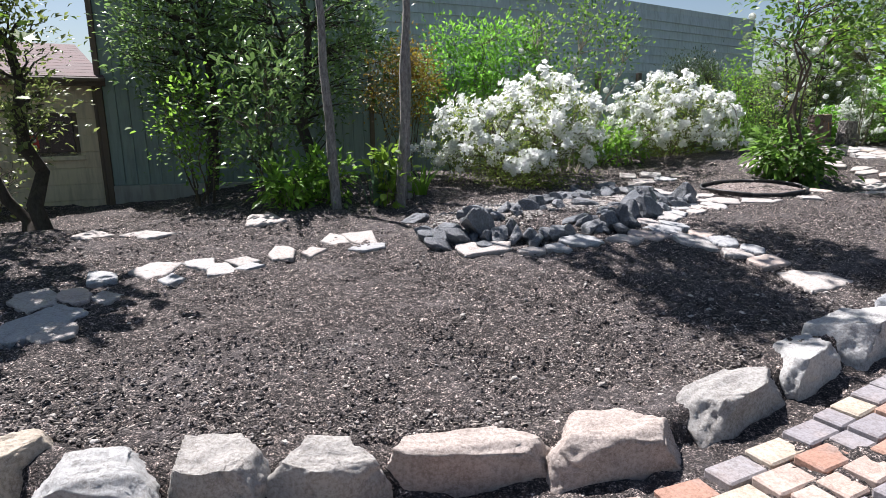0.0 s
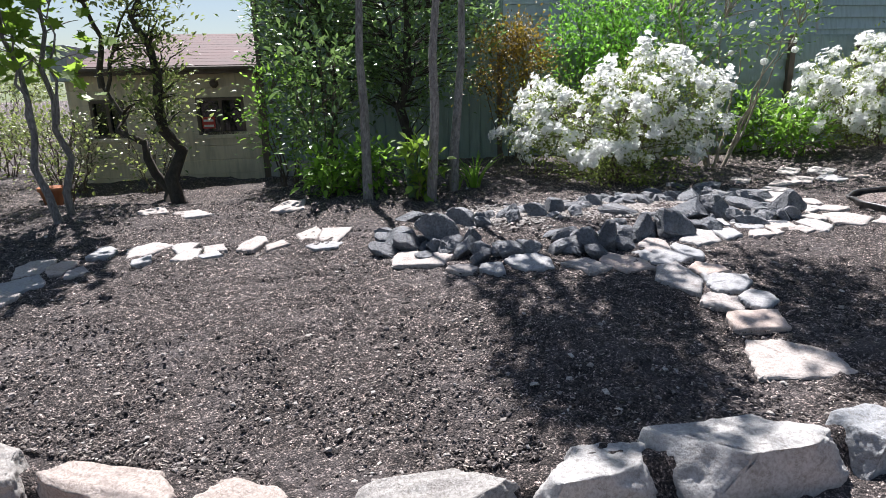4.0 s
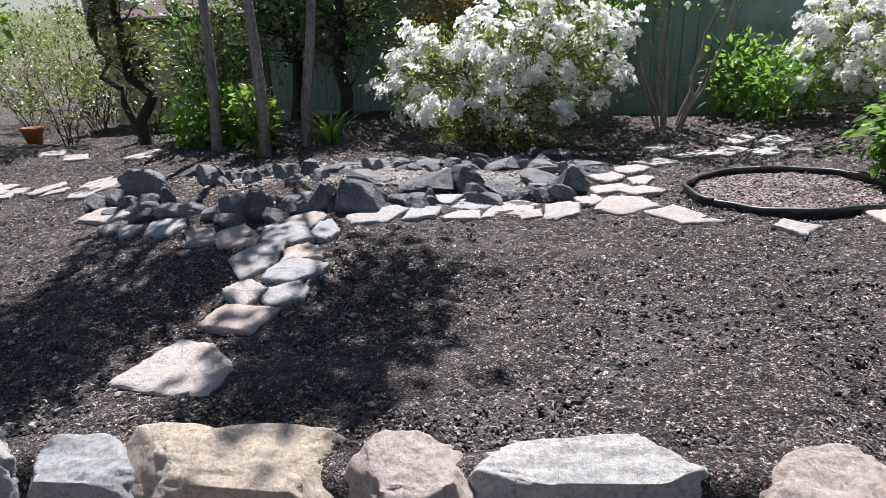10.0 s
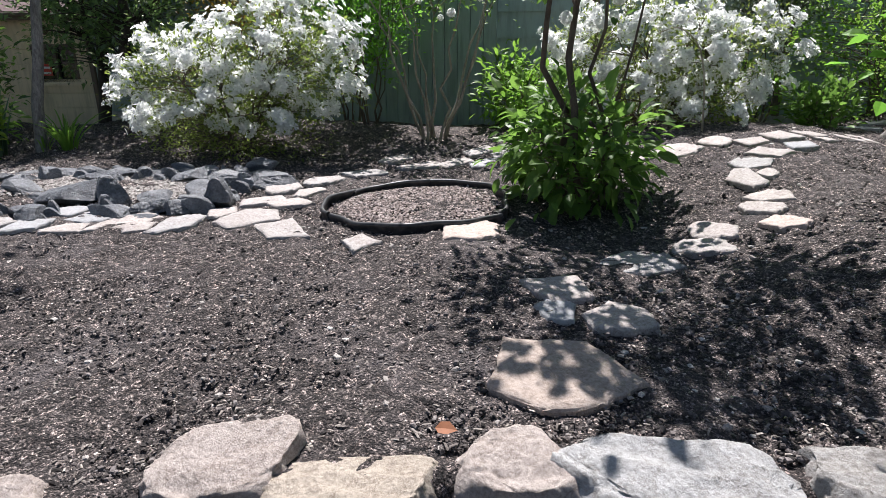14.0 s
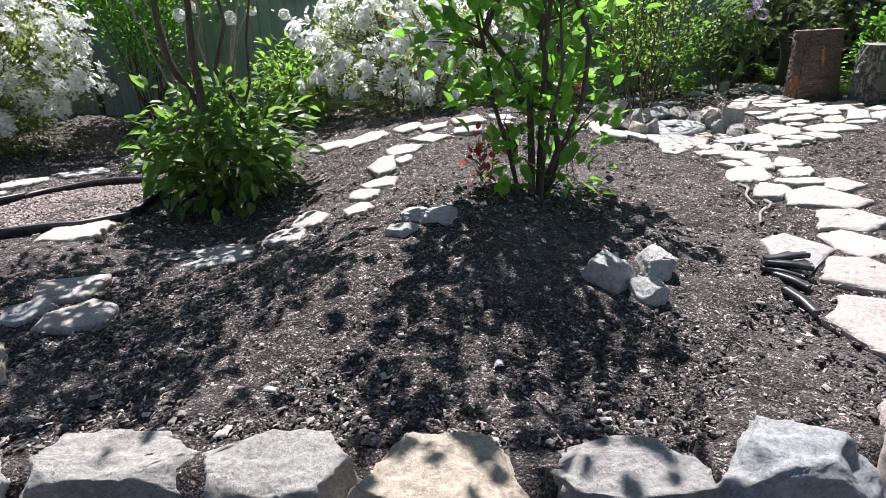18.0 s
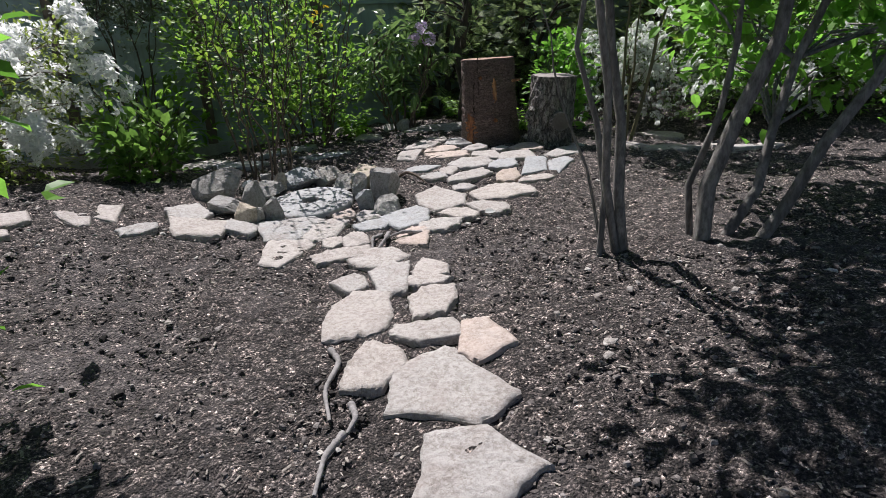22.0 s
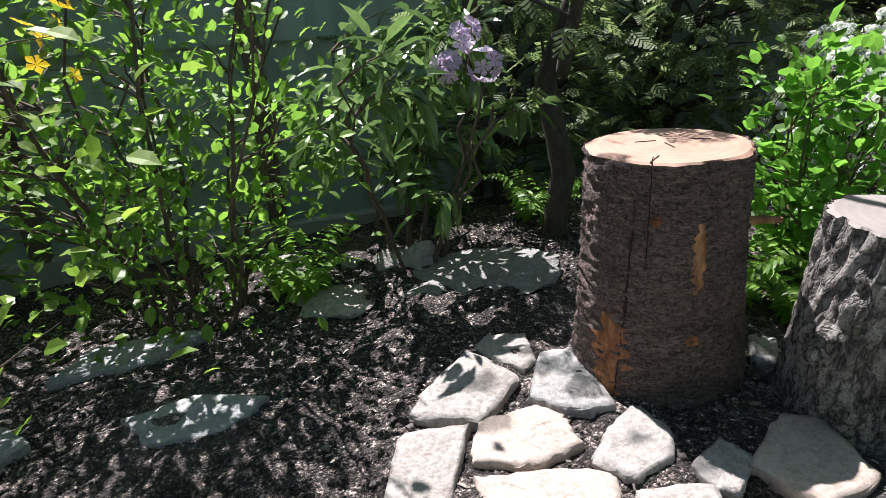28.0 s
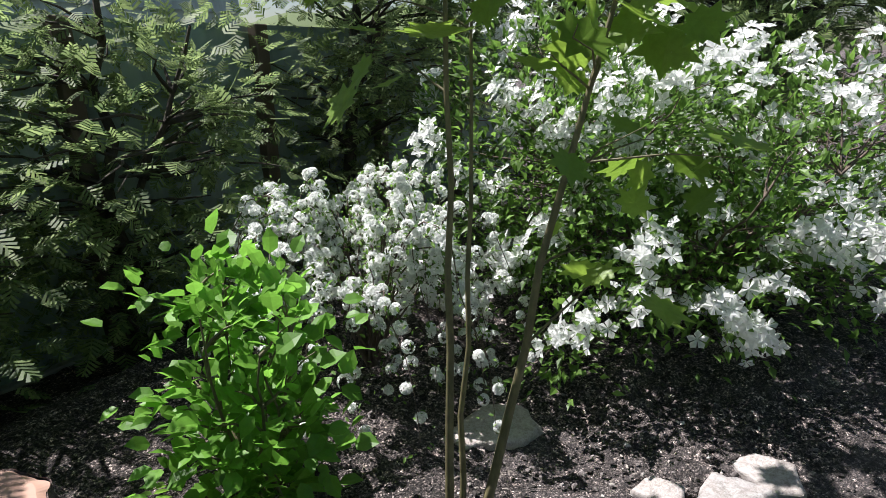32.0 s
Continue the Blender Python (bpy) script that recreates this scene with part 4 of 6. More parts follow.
# ---- stumps ----
def stump_material(name, tone, light, vert, furrows=0.0, blotch=0.7, scale=34.0):
    m, t, b = material(name, 0.9)
    at = coords(t, 1.0, True, (1, 1, vert))
    grain, big, fine = noised(t, at, scale, 8, 0.75), noised(t, at, 5.0, 4), noised(t, coords(t, 1.0, True), 110.0, 6)
    c = mixed(t, ramp(t, grain, [(0.33, tone), (0.6, light)]), [k * 0.45 for k in tone], ramp(t, big, [(0.5, (0, 0, 0)), (0.72, (blotch, blotch, blotch))]))
    height = mixed(t, grain, fine, 0.4)
    crack = ramp(t, noised(t, at, scale * 0.7, 4, 0.6), [(0.44, (1, 1, 1)), (0.5, (0, 0, 0)), (0.56, (1, 1, 1))])
    c = mixed(t, c, crack, furrows, "MULTIPLY")
    c = mixed(t, c, (0.4, 0.38, 0.36), ramp(t, fine, [(0.36, (1, 1, 1)), (0.5, (0, 0, 0))]), "MULTIPLY")
    height = mixed(t, height, crack, 0.5 * furrows)
    t.links.new(c, b.inputs["Base Color"])
    relief(t, b, height, 1.0, 0.04)
    return m


def cut_material(name, pale, ringed):
    m, t, b = material(name, 0.75)
    at = coords(t, 1.0, True, (1, 1, 0))
    wave = node(t, "TexWave", Scale=11.0, Distortion=1.6, Detail=3.0)
    wave.wave_type, wave.rings_direction = "RINGS", "Z"
    t.links.new(at, wave.inputs["Vector"])
    big = noised(t, at, 7.0, 5)
    c = mixed(t, pale, ringed, ramp(t, wave.outputs[1], [(0.2, (0, 0, 0)), (1.0, (0.22, 0.22, 0.22))]))
    c = mixed(t, c, ringed, ramp(t, big, [(0.45, (0, 0, 0)), (0.75, (0.9, 0.9, 0.9))]))
    t.links.new(c, b.inputs["Base Color"])
    relief(t, b, wave.outputs[1], 0.12, 0.004)
    return m


STUMP_BARK = stump_material("brown_stump_bark", (0.10, 0.065, 0.056), (0.35, 0.255, 0.225), 2.6, 0.4, 0.5, 40.0)
STUB_BARK = stump_material("grey_furrowed_bark", (0.11, 0.097, 0.087), (0.42, 0.39, 0.36), 0.4, 0.65, 0.3, 30.0)
FRESH_CUT = cut_material("fresh_cut_wood", (0.40, 0.255, 0.19), (0.31, 0.165, 0.115))
OLD_CUT = cut_material("weathered_cut_wood", (0.27, 0.235, 0.22), (0.20, 0.17, 0.155))
KNOT_CUT = cut_material("dark_knot_wood", (0.12, 0.10, 0.09), (0.07, 0.058, 0.05))
TORN = bark_material("torn_orange_wood", (0.13, 0.045, 0.02), (0.50, 0.22, 0.09), 1.0, 0.8, 0.4)
CRACK = painted("dark_crack", (0.03, 0.02, 0.015), (0.02, 0.015, 0.01), 0.95)


def log(name, label, x, y, r0, r1, height, seed, bark, cut, furrow, lean, fx, fz, knots=()):
    """A sawn log on its end. fx, fz: how fine the bark's ridges are round it and up it; knots: (angle, height, depth, width)."""
    base = ground_at(x, y) - 0.03
    body = thing(name, label, "stump", (x, y, base))
    body.rotation_euler = lean
    n, k = 150, 90

    def radius(a, f):
        rr = r1 + (r0 - r1) * (0.35 * (1 - f) + 0.65 * (1 - f) ** 3)
        p = Vector((math.cos(a), math.sin(a), 0))
        q = Vector((p.x * fx, p.y * fx, f * height * fz))
        ridge = 0.5 - abs(noise.noise(q + Vector((seed, 0, 0)))) * 1.6 + 0.45 * noise.noise(q * 2.7 + Vector((0, seed, 0))) + 0.25 * noise.noise(q * 6.0)
        rr += furrow * ridge + 0.018 * noise.noise(p * 1.5 + Vector((seed, 3, f)))
        for ka, kz, deep, wide in knots:
            d = math.hypot(math.remainder(a - radians(ka), 2 * math.pi) * r1, f * height - kz) / wide
            rr += deep * math.exp(-d * d) * (1 + 0.35 * math.sin(d * 9))
        return rr

    verts, tris = [], []
    for j in range(k):
        f = j / (k - 1)
        for i in range(n):
            a = 2 * math.pi * i / n
            rr = radius(a, f)
            verts.append((math.cos(a) * rr, math.sin(a) * rr * 0.97, f * height))
    for j in range(k - 1):
        for i in range(n):
            a, b = j * n + i, j * n + (i + 1) % n
            tris += [(a, b, b + n), (a, b + n, a + n)]
    part_of(body, "bark", big_mesh("bark", verts, tris, bark, True))
    top = []
    for k2 in (0.0, 0.5, 0.93, 0.985):
        for i in range(n):
            x0, y0, _ = verts[-n + i]
            rim = math.hypot(x0, y0)
            fair = (0.25 * rim + 0.75 * r1) / rim if k2 < 0.95 else 1.0
            x0, y0 = x0 * fair, y0 * fair
            top.append((x0 * k2, y0 * k2, height + (0.004 if k2 < 0.98 else -0.004)))
    faces = [(j * n + i, j * n + (i + 1) % n, (j + 1) * n + (i + 1) % n, (j + 1) * n + i) for j in range(1, 3) for i in range(n)] + [tuple(range(n, 2 * n))]
    part_of(body, "cut_face", mesh_of("cut_face", top, faces, cut), None, "sawn wood face with growth rings")

    def patch(pname, angle, wide, z0, z1, mat, plabel, proud=0.003, jag=0.35, sway=0.0):
        """A torn strip or crack lying on the bark."""
        g = random.Random(int(angle * 10) + seed)
        vs, fs, m, c = [], [], 22, 5
        for j in range(m):
            f = j / (m - 1)
            z = z0 + (z1 - z0) * f
            w = wide * (math.sin(math.pi * min(max(f, 0.03), 0.97)) ** 0.5) * (1 + g.uniform(-jag, jag))
            mid = radians(angle) + g.uniform(-1, 1) * wide * 0.12 / r1 + sway * f
            for i in range(c):
                u = -1 + 2 * i / (c - 1)
                a = mid + u * w / 2 / r1
                rr = radius(a, z / height) + proud * (1 if abs(u) < 0.9 else -2)
                vs.append((math.cos(a) * rr, math.sin(a) * rr * 0.97, z))
        for j in range(m - 1):
            for i in range(c - 1):
                fs.append((j * c + i, j * c + i + 1, (j + 1) * c + i + 1, (j + 1) * c + i))
        part_of(body, pname, mesh_of(pname, vs, fs, mat, True), None, plabel)

    return body, patch, radius


TORN_PALE = bark_material("torn_pale_wood", (0.20, 0.085, 0.04), (0.50, 0.27, 0.13), 1.0, 0.8, 0.4)
big_stump, patch, radius = log("tree_stump", "tall reddish-brown log stump with a fresh-cut top", 8.513, 13.284, 0.262, 0.224, 0.715, 5, STUMP_BARK, FRESH_CUT, 0.012, (radians(-1), radians(-2), 0), 2.6, 34.0)
patch("bark_scar", -71, 0.055, 0.36, 0.56, TORN_PALE, "torn strip of pale orange wood")
patch("bark_scar", -126, 0.16, 0.01, 0.28, TORN, "torn orange wood at the base")
patch("bark_scar", -72, 0.055, 0.20, 0.235, TORN, "small torn orange patch")
patch("bark_scar", -100, 0.04, 0.555, 0.585, TORN, "small torn orange patch")
patch("crack", -105, 0.005, 0.45, 0.735, CRACK, "dark split in the bark", 0.004)
patch("crack", -119, 0.006, 0.03, 0.62, CRACK, "dark split in the bark", 0.004, 0.5, 0.08)
for a0, x0, y0, length in ((0.25, -0.06, 0.03, 0.06), (-0.2, 0.09, 0.05, 0.05), (1.9, 0.0, -0.02, 0.06), (1.2, -0.05, -0.17, 0.07)):
    part_of(big_stump, "top_crack", box_mesh("top_crack", (-length / 2, -0.0016, -0.001), (length / 2, 0.0016, 0.0015), CRACK), Matrix.Translation((x0, y0, 0.7195)) @ Matrix.Rotation(a0, 4, "Z"))
small_stump, patch, radius = log("tree_stump", "short grey stump with knotty furrowed bark", 9.03, 13.165, 0.184, 0.172, 0.585, 9, STUB_BARK, OLD_CUT, 0.020, (radians(1), radians(2), 0), 6.0, 5.0, ((-140, 0.27, 0.06, 0.06), (-118, 0.12, 0.035, 0.05), (-128, 0.40, 0.03, 0.09), (-95, 0.03, 0.03, 0.08)))


def cut_knot(parent, angle, z, r, reach, rise, side, out):
    """A sawn branch stub that faces angle and starts at side, out from the log's axis."""
    d = Vector((math.cos(radians(angle)), math.sin(radians(angle)), rise)).normalized()
    turn = d.to_track_quat("Z", "Y").to_matrix().to_4x4()
    g, n, vs, fs = random.Random(3), 40, [], []
    for k2, (rr, h) in enumerate(((1.45, 0.0), (1.12, 0.06), (1.02, 0.10), (1.08, 0.14), (0.98, 0.145), (0.9, 0.142))):
        for i in range(n):
            a = 2 * math.pi * i / n
            w = r * rr * (1 + 0.09 * noise.noise(Vector((3 * math.cos(a), 3 * math.sin(a), h * 20))) + (g.uniform(-0.05, 0.05) if k2 < 5 else 0))
            vs.append((w * math.cos(a), w * math.sin(a), h * reach / 0.14))
    for k2 in range(5):
        for i in range(n):
            fs.append((k2 * n + i, k2 * n + (i + 1) % n, (k2 + 1) * n + (i + 1) % n, (k2 + 1) * n + i))
    m = Matrix.Translation((math.cos(radians(side)) * out, math.sin(radians(side)) * out, z)) @ turn
    knot = part_of(parent, "knot", mesh_of("knot", vs, fs, STUB_BARK, True), m, "sawn branch knot")
    part_of(knot, "knot_face", mesh_of("knot_face", [(v[0], v[1], v[2] + 0.001) for v in vs[-n:]], [tuple(range(n))], KNOT_CUT), None, "dark weathered sawn face")


cut_knot(small_stump, -80, 0.23, 0.075, 0.13, 0.12, -62, 0.125)
cut_knot(small_stump, -125, 0.32, 0.045, 0.07, 0.25, -142, 0.135)
part_of(big_stump, "branch_stub", big_mesh("branch_stub", *tubes_early([(0.195, -0.08, 0.52), (0.24, -0.09, 0.53), (0.285, -0.10, 0.532)], (0.014, 0.012, 0.009)), TORN_PALE, True), None, "short broken branch stub")


# ---- plants ----
def unit(v):
    return v / np.maximum(np.linalg.norm(v, axis=-1, keepdims=True), 1e-9)


KITE = (np.array([(0, 0, 0), (-0.5, 0.45, 0.10), (0, 0.5, 0), (0.5, 0.45, 0.10), (0, 1.0, -0.12)]), np.array([(0, 2, 1), (0, 3, 2), (1, 2, 4), (2, 3, 4)]))
OVAL = (np.array([(0, 0, 0), (-0.42, 0.22, 0.07), (0.42, 0.22, 0.07), (-0.46, 0.62, 0.04), (0.46, 0.62, 0.04), (0, 1.0, -0.14), (0, 0.26, 0), (0, 0.64, -0.03)]),
        np.array([(0, 6, 1), (0, 2, 6), (1, 6, 7), (1, 7, 3), (6, 2, 4), (6, 4, 7), (3, 7, 5), (7, 4, 5)]))
LONG = (np.array([(0, 0, 0), (-0.5, 0.30, 0.06), (0.5, 0.30, 0.06), (-0.5, 0.65, -0.02), (0.5, 0.65, -0.02), (0, 1.0, -0.22), (0, 0.32, 0), (0, 0.66, -0.08)]),
        np.array([(0, 6, 1), (0, 2, 6), (1, 6, 7), (1, 7, 3), (6, 2, 4), (6, 4, 7), (3, 7, 5), (7, 4, 5)]))
_lobes = [(0, 0), (0.22, -0.10), (0.30, 0.12), (0.62, 0.10), (0.45, 0.36), (0.75, 0.62), (0.38, 0.60), (0.30, 0.80), (0.16, 0.74), (0, 1.05)]
_half = [(x, y, 0.10 * abs(x)) for x, y in _lobes]
_mp = np.array(_half + [(-x, y, z) for x, y, z in _half[1:-1]] + [(0, 0.38, -0.02)])
MAPLE = (_mp, np.array([(18, i, i + 1) for i in range(9)] + [(18, 10, 0)] + [(18, i + 1, i) for i in range(10, 17)] + [(18, 9, 17)]))
_fl, _ft = [(0, 0, 0)], []
for _k in range(5):
    _a = 2 * math.pi * _k / 5
    for _d, _r, _z in ((-0.52, 0.40, 0.16), (0.0, 0.56, 0.10), (0.52, 0.40, 0.16)):
        _fl.append((_r * math.cos(_a + _d), _r * math.sin(_a + _d), _z))
    _b = 1 + 3 * _k
    _ft += [(0, _b, _b + 1), (0, _b + 1, _b + 2)]
FLOWER = (np.array(_fl), np.array(_ft))
_fr, _ff = [(0, 0, 0), (0.04, 1.0, -0.1), (-0.04, 1.0, -0.1)], [(0, 1, 2)]
for _k in range(5):
    _y, _l = 0.12 + 0.17 * _k, 0.48 - 0.07 * _k
    for _s in (-1, 1):
        _b = len(_fr)
        _fr += [(0, _y, 0), (_s * _l, _y + 0.22, -0.05), (_s * _l * 0.7, _y + 0.30, -0.03), (0, _y + 0.09, 0)]
        _ff += [(_b, _b + 1, _b + 2), (_b, _b + 2, _b + 3)]
FROND = (np.array(_fr), np.array(_ff))


def scattered(name, mat, shape, at, way, size, width, rng):
    """One mesh of many leaves or flowers of one shape; way is the direction of each one's length."""
    y = unit(way)
    x = unit(np.cross(y, unit(rng.normal(size=y.shape)) + np.array([0, 0, 1.6])))
    z = np.cross(x, y)
    flip = np.where(z[:, 2:3] < 0, -1.0, 1.0)
    x, z = x * flip, z * flip
    v, f = shape
    s = size[:, None, None]
    co = at[:, None] + s * (v[None, :, 0:1] * width * x[:, None] + v[None, :, 1:2] * y[:, None] + v[None, :, 2:3] * z[:, None])
    tris = f[None] + (np.arange(len(at)) * len(v))[:, None, None]
    return big_mesh(name, co.reshape(-1, 3), tris.reshape(-1, 3), mat)


def facing(name, mat, at, way, size, rng):
    """Open flowers that face along way."""
    z = unit(way)
    x = unit(np.cross(z, rng.normal(size=z.shape)))
    y = np.cross(z, x)
    v, f = FLOWER
    s = size[:, None, None]
    co = at[:, None] + s * (v[None, :, 0:1] * x[:, None] + v[None, :, 1:2] * y[:, None] + v[None, :, 2:3] * z[:, None])
    tris = f[None] + (np.arange(len(at)) * len(v))[:, None, None]
    return big_mesh(name, co.reshape(-1, 3), tris.reshape(-1, 3), mat)


def tubes(lines, sides=6):
    """Verts and triangles of tapered tubes; a line is (points, radii)."""
    verts, tris, base = [], [], 0
    for pts, radii in lines:
        pts, radii = np.asarray(pts, float), np.asarray(radii, float)
        d = unit(np.gradient(pts, axis=0))
        x = unit(np.cross(d, np.array([0.31, 0.17, 0.05]) + 0 * d))
        y = np.cross(d, x)
        a = np.arange(sides) * 2 * math.pi / sides
        ring = pts[:, None] + radii[:, None, None] * (np.cos(a)[None, :, None] * x[:, None] + np.sin(a)[None, :, None] * y[:, None])
        verts.append(ring.reshape(-1, 3))
        n = len(pts)
        i = (np.arange(n - 1)[:, None] * sides + np.arange(sides)[None]).ravel()
        j = (np.arange(n - 1)[:, None] * sides + (np.arange(sides)[None] + 1) % sides).ravel()
        tris.append(base + np.concatenate([np.stack([i, j, j + sides], 1), np.stack([i, j + sides, i + sides], 1)]))
        base += n * sides
    return np.concatenate(verts), np.concatenate(tris)


def curve(a, b, rng, wobble, n=8, bow=0.0):
    a, b = np.asarray(a, float), np.asarray(b, float)
    f = np.linspace(0, 1, n)[:, None]
    p = a + (b - a) * f
    far = np.linalg.norm(b - a)
    p[1:-1] += rng.normal(size=(n - 2, 3)) * wobble * far * np.array([1, 1, 0.3])
    p[:, 2] += bow * far * np.sin(f[:, 0] * math.pi)
    return p


def plant(name, label, category, at, stems, crown, bark, leaf, clumps=60, spread=0.12, flower=None, seed=1, twig=0.004, group="", droop=0.0, shell=0.6, wobble=0.02, stem_name="stem", lift=0.0):
    """A shrub or tree. stems: (x, y, top x, top y, top z, radius) from its foot; crown: ellipsoids (x, y, z, rx, ry, rz) round it;
    leaf: (material, shape, length, width, count); flower: (material, size, count, upper share)."""
    rng = np.random.default_rng(seed)
    foot = (at[0], at[1], ground_at(*at) + lift)
    ob = thing(name, label, category, foot, group)
    lines = []
    for x, y, tx, ty, tz, r, *low in stems:
        p = curve((x, y, low[0] if low else -0.06), (tx, ty, tz), rng, wobble, 9)
        lines.append([(p, r * (1 - 0.72 * np.linspace(0, 1, 9)))])
    nodes = np.concatenate([l[0][0] for l in lines])
    owner = np.repeat(np.arange(len(lines)), 9)
    volume = np.array([e[3] * e[4] * e[5] for e in crown])
    pick = rng.choice(len(crown), clumps, p=volume / volume.sum())
    e = np.array(crown)[pick]
    d = unit(rng.normal(size=(clumps, 3)))
    c = e[:, :3] + d * e[:, 3:] * (shell + (1 - shell) * rng.random((clumps, 1)) ** 0.5) * (0.82 + 0.36 * rng.random((clumps, 1)))
    c[:, 2] = np.maximum(c[:, 2], 0.04)
    ways, twigs = [], []
    for q in c:
        gap = np.linalg.norm(nodes - q, axis=1) + 2.5 * np.maximum(nodes[:, 2] - q[2] + 0.05, 0)
        k = int(np.argmin(gap + 0.25 * rng.random(len(nodes)) * gap.min()))
        p = curve(nodes[k], q, rng, 0.05, 5, 0.06)
        twigs.append((p, np.linspace(max(twig * 1.6, 0.003), twig * 0.4, 5)))
        ways.append(q - nodes[k])
    for some in lines:
        v, f = tubes(some)
        part_of(ob, stem_name, big_mesh(stem_name, v, f, bark, True))
    v, f = tubes(twigs, 4)
    tagged(part_of(ob, "branching", big_mesh("branching", v, f, bark, True)), kind="stuff")
    ways = unit(np.array(ways))
    mat, shape, length, width, count = leaf
    k = rng.integers(0, clumps, count)
    off = rng.normal(size=(count, 3)) * spread * (0.6 + 0.8 * rng.random((count, 1)))
    p = c[k] + off - ways[k] * spread * 0.8 * rng.random((count, 1))
    p[:, 2] = np.maximum(p[:, 2], 0.02)
    way = unit(off) * 0.9 + ways[k] * 0.6 + rng.normal(size=(count, 3)) * 0.45 + np.array([0, 0, 0.25 - droop])
    leafage = part_of(ob, "foliage", scattered("foliage", mat, shape, p, way, length * (0.6 + 0.7 * rng.random(count)), width, rng))
    tagged(leafage, kind="stuff")
    if flower:
        mat, size, count, share = flower
        edge = c[c[:, 2] > np.quantile(c[:, 2], 1 - share)]
        k = rng.integers(0, len(edge), max(1, count // 9))
        mid = np.mean(c, axis=0)
        q = np.repeat(edge[k], 9, axis=0)
        out = unit(q - mid * np.array([1, 1, 0.6]))
        off = rng.normal(size=q.shape) * spread * 0.42
        bloom = part_of(ob, "blossom", facing("blossom", mat, q + out * spread * 1.25 + off, out * 0.8 + off * 4 + np.array([-0.12, 0.15, 0.3]) + rng.normal(size=q.shape) * 0.5, size * (0.75 + 0.5 * rng.random(len(q))), rng))
        tagged(bloom, kind="stuff")
    return ob


def fan(n, spread, top, height, r, seed, base=0.06):
    """Stems that rise from one foot and spread."""
    g = random.Random(seed)
    rows = []
    for i in range(n):
        a = 2 * math.pi * (i + g.uniform(-0.4, 0.4)) / n
        k = g.uniform(0.4, 1.0)
        rows.append((base * math.cos(a), base * math.sin(a), spread * k * math.cos(a), spread * k * math.sin(a), height * g.uniform(0.75, 1.05), r * g.uniform(0.7, 1.2)))
    return rows


# three slim grey trunks with a high crown
for i, (x, y, tx, ty, crown) in enumerate(((-1.16, 6.34, -0.25, 0.45, [(0.95, -0.2, 5.4, 0.45, 0.4, 0.35), (0.55, 0.37, 4.75, 0.28, 0.28, 0.22)]),
                                         (-0.46, 6.50, 0.22, 0.0, [(0.54, -0.34, 4.75, 0.5, 0.4, 0.3), (0.4, 0.48, 5.0, 0.35, 0.35, 0.3)]),
                                         (-0.40, 7.0, 0.02, 0.6, [(1.3, 0.35, 5.7, 0.42, 0.42, 0.45), (1.45, 0.4, 4.8, 0.32, 0.3, 0.25)]))):
    cx, cy, cz = crown[0][:3]
    plant("tree", "slim tree with a mottled grey trunk and high crown", "tree", (x, y), [(0, 0, tx, ty, 4.2, 0.064), (tx, ty, cx, cy, cz, 0.032, 3.9), (tx * 0.8, ty * 0.8, crown[1][0], crown[1][1], crown[1][2], 0.028, 3.4)],
          crown, BARK, (BRIGHT, KITE, 0.11, 0.62, 1150), 36, 0.13, seed=20 + i, twig=0.012, stem_name="trunk", group="slim grey-trunked trees", wobble=0.003)

AZALEA_LEAF = (YELLOWISH, KITE, 0.05, 0.5)
plant("azalea", "large rounded azalea covered in white flowers", "shrub", (1.1, 8.4), fan(9, 0.75, 0, 0.75, 0.016, 3, 0.1),
      [(-0.25, -0.2, 0.62, 1.0, 0.75, 0.56), (0.4, 0.2, 0.86, 0.85, 0.7, 0.62), (0.68, 0.48, 0.86, 0.52, 0.5, 0.55), (0.05, -0.05, 0.34, 1.05, 0.85, 0.36)], BROWN_BARK, (*AZALEA_LEAF, 12000), 300, 0.10, (WHITE, 0.08, 4300, 0.8), 31, group="white azaleas")
plant("azalea", "white-flowering azalea before the green wall", "shrub", (4.5, 11.55), fan(9, 0.8, 0, 0.8, 0.016, 4, 0.1),
      [(0, 0, 0.8, 1.1, 0.95, 0.6), (-0.5, -0.4, 0.6, 0.6, 0.5, 0.45), (0.6, 0.2, 0.7, 0.8, 0.7, 0.55), (0, -0.1, 0.35, 1.25, 0.85, 0.36)], BROWN_BARK, (*AZALEA_LEAF, 9500), 230, 0.10, (WHITE, 0.082, 4200, 0.85), 32, group="white azaleas")
plant("azalea", "white azalea with loose open flowers in the shade", "shrub", (11.39, 14.79), fan(11, 1.0, 0, 0.9, 0.014, 5, 0.15),
      [(-0.35, 0.25, 0.95, 0.9, 0.8, 0.65), (0.45, -0.3, 0.85, 1.0, 0.8, 0.62), (0.1, -0.1, 1.0, 0.8, 0.7, 0.4), (1.2, -0.6, 0.7, 0.8, 0.7, 0.5), (-0.6, -0.15, 0.55, 0.6, 0.6, 0.45), (0.3, -0.35, 0.4, 1.3, 0.8, 0.35), (-0.75, -0.38, 0.36, 0.5, 0.45, 0.34), (0.45, -0.8, 0.4, 0.8, 0.5, 0.34)], BROWN_BARK, (LEAF, KITE, 0.058, 0.5, 19000), 280, 0.11, (WHITE, 0.07, 3600, 0.97), 33, group="white azaleas")
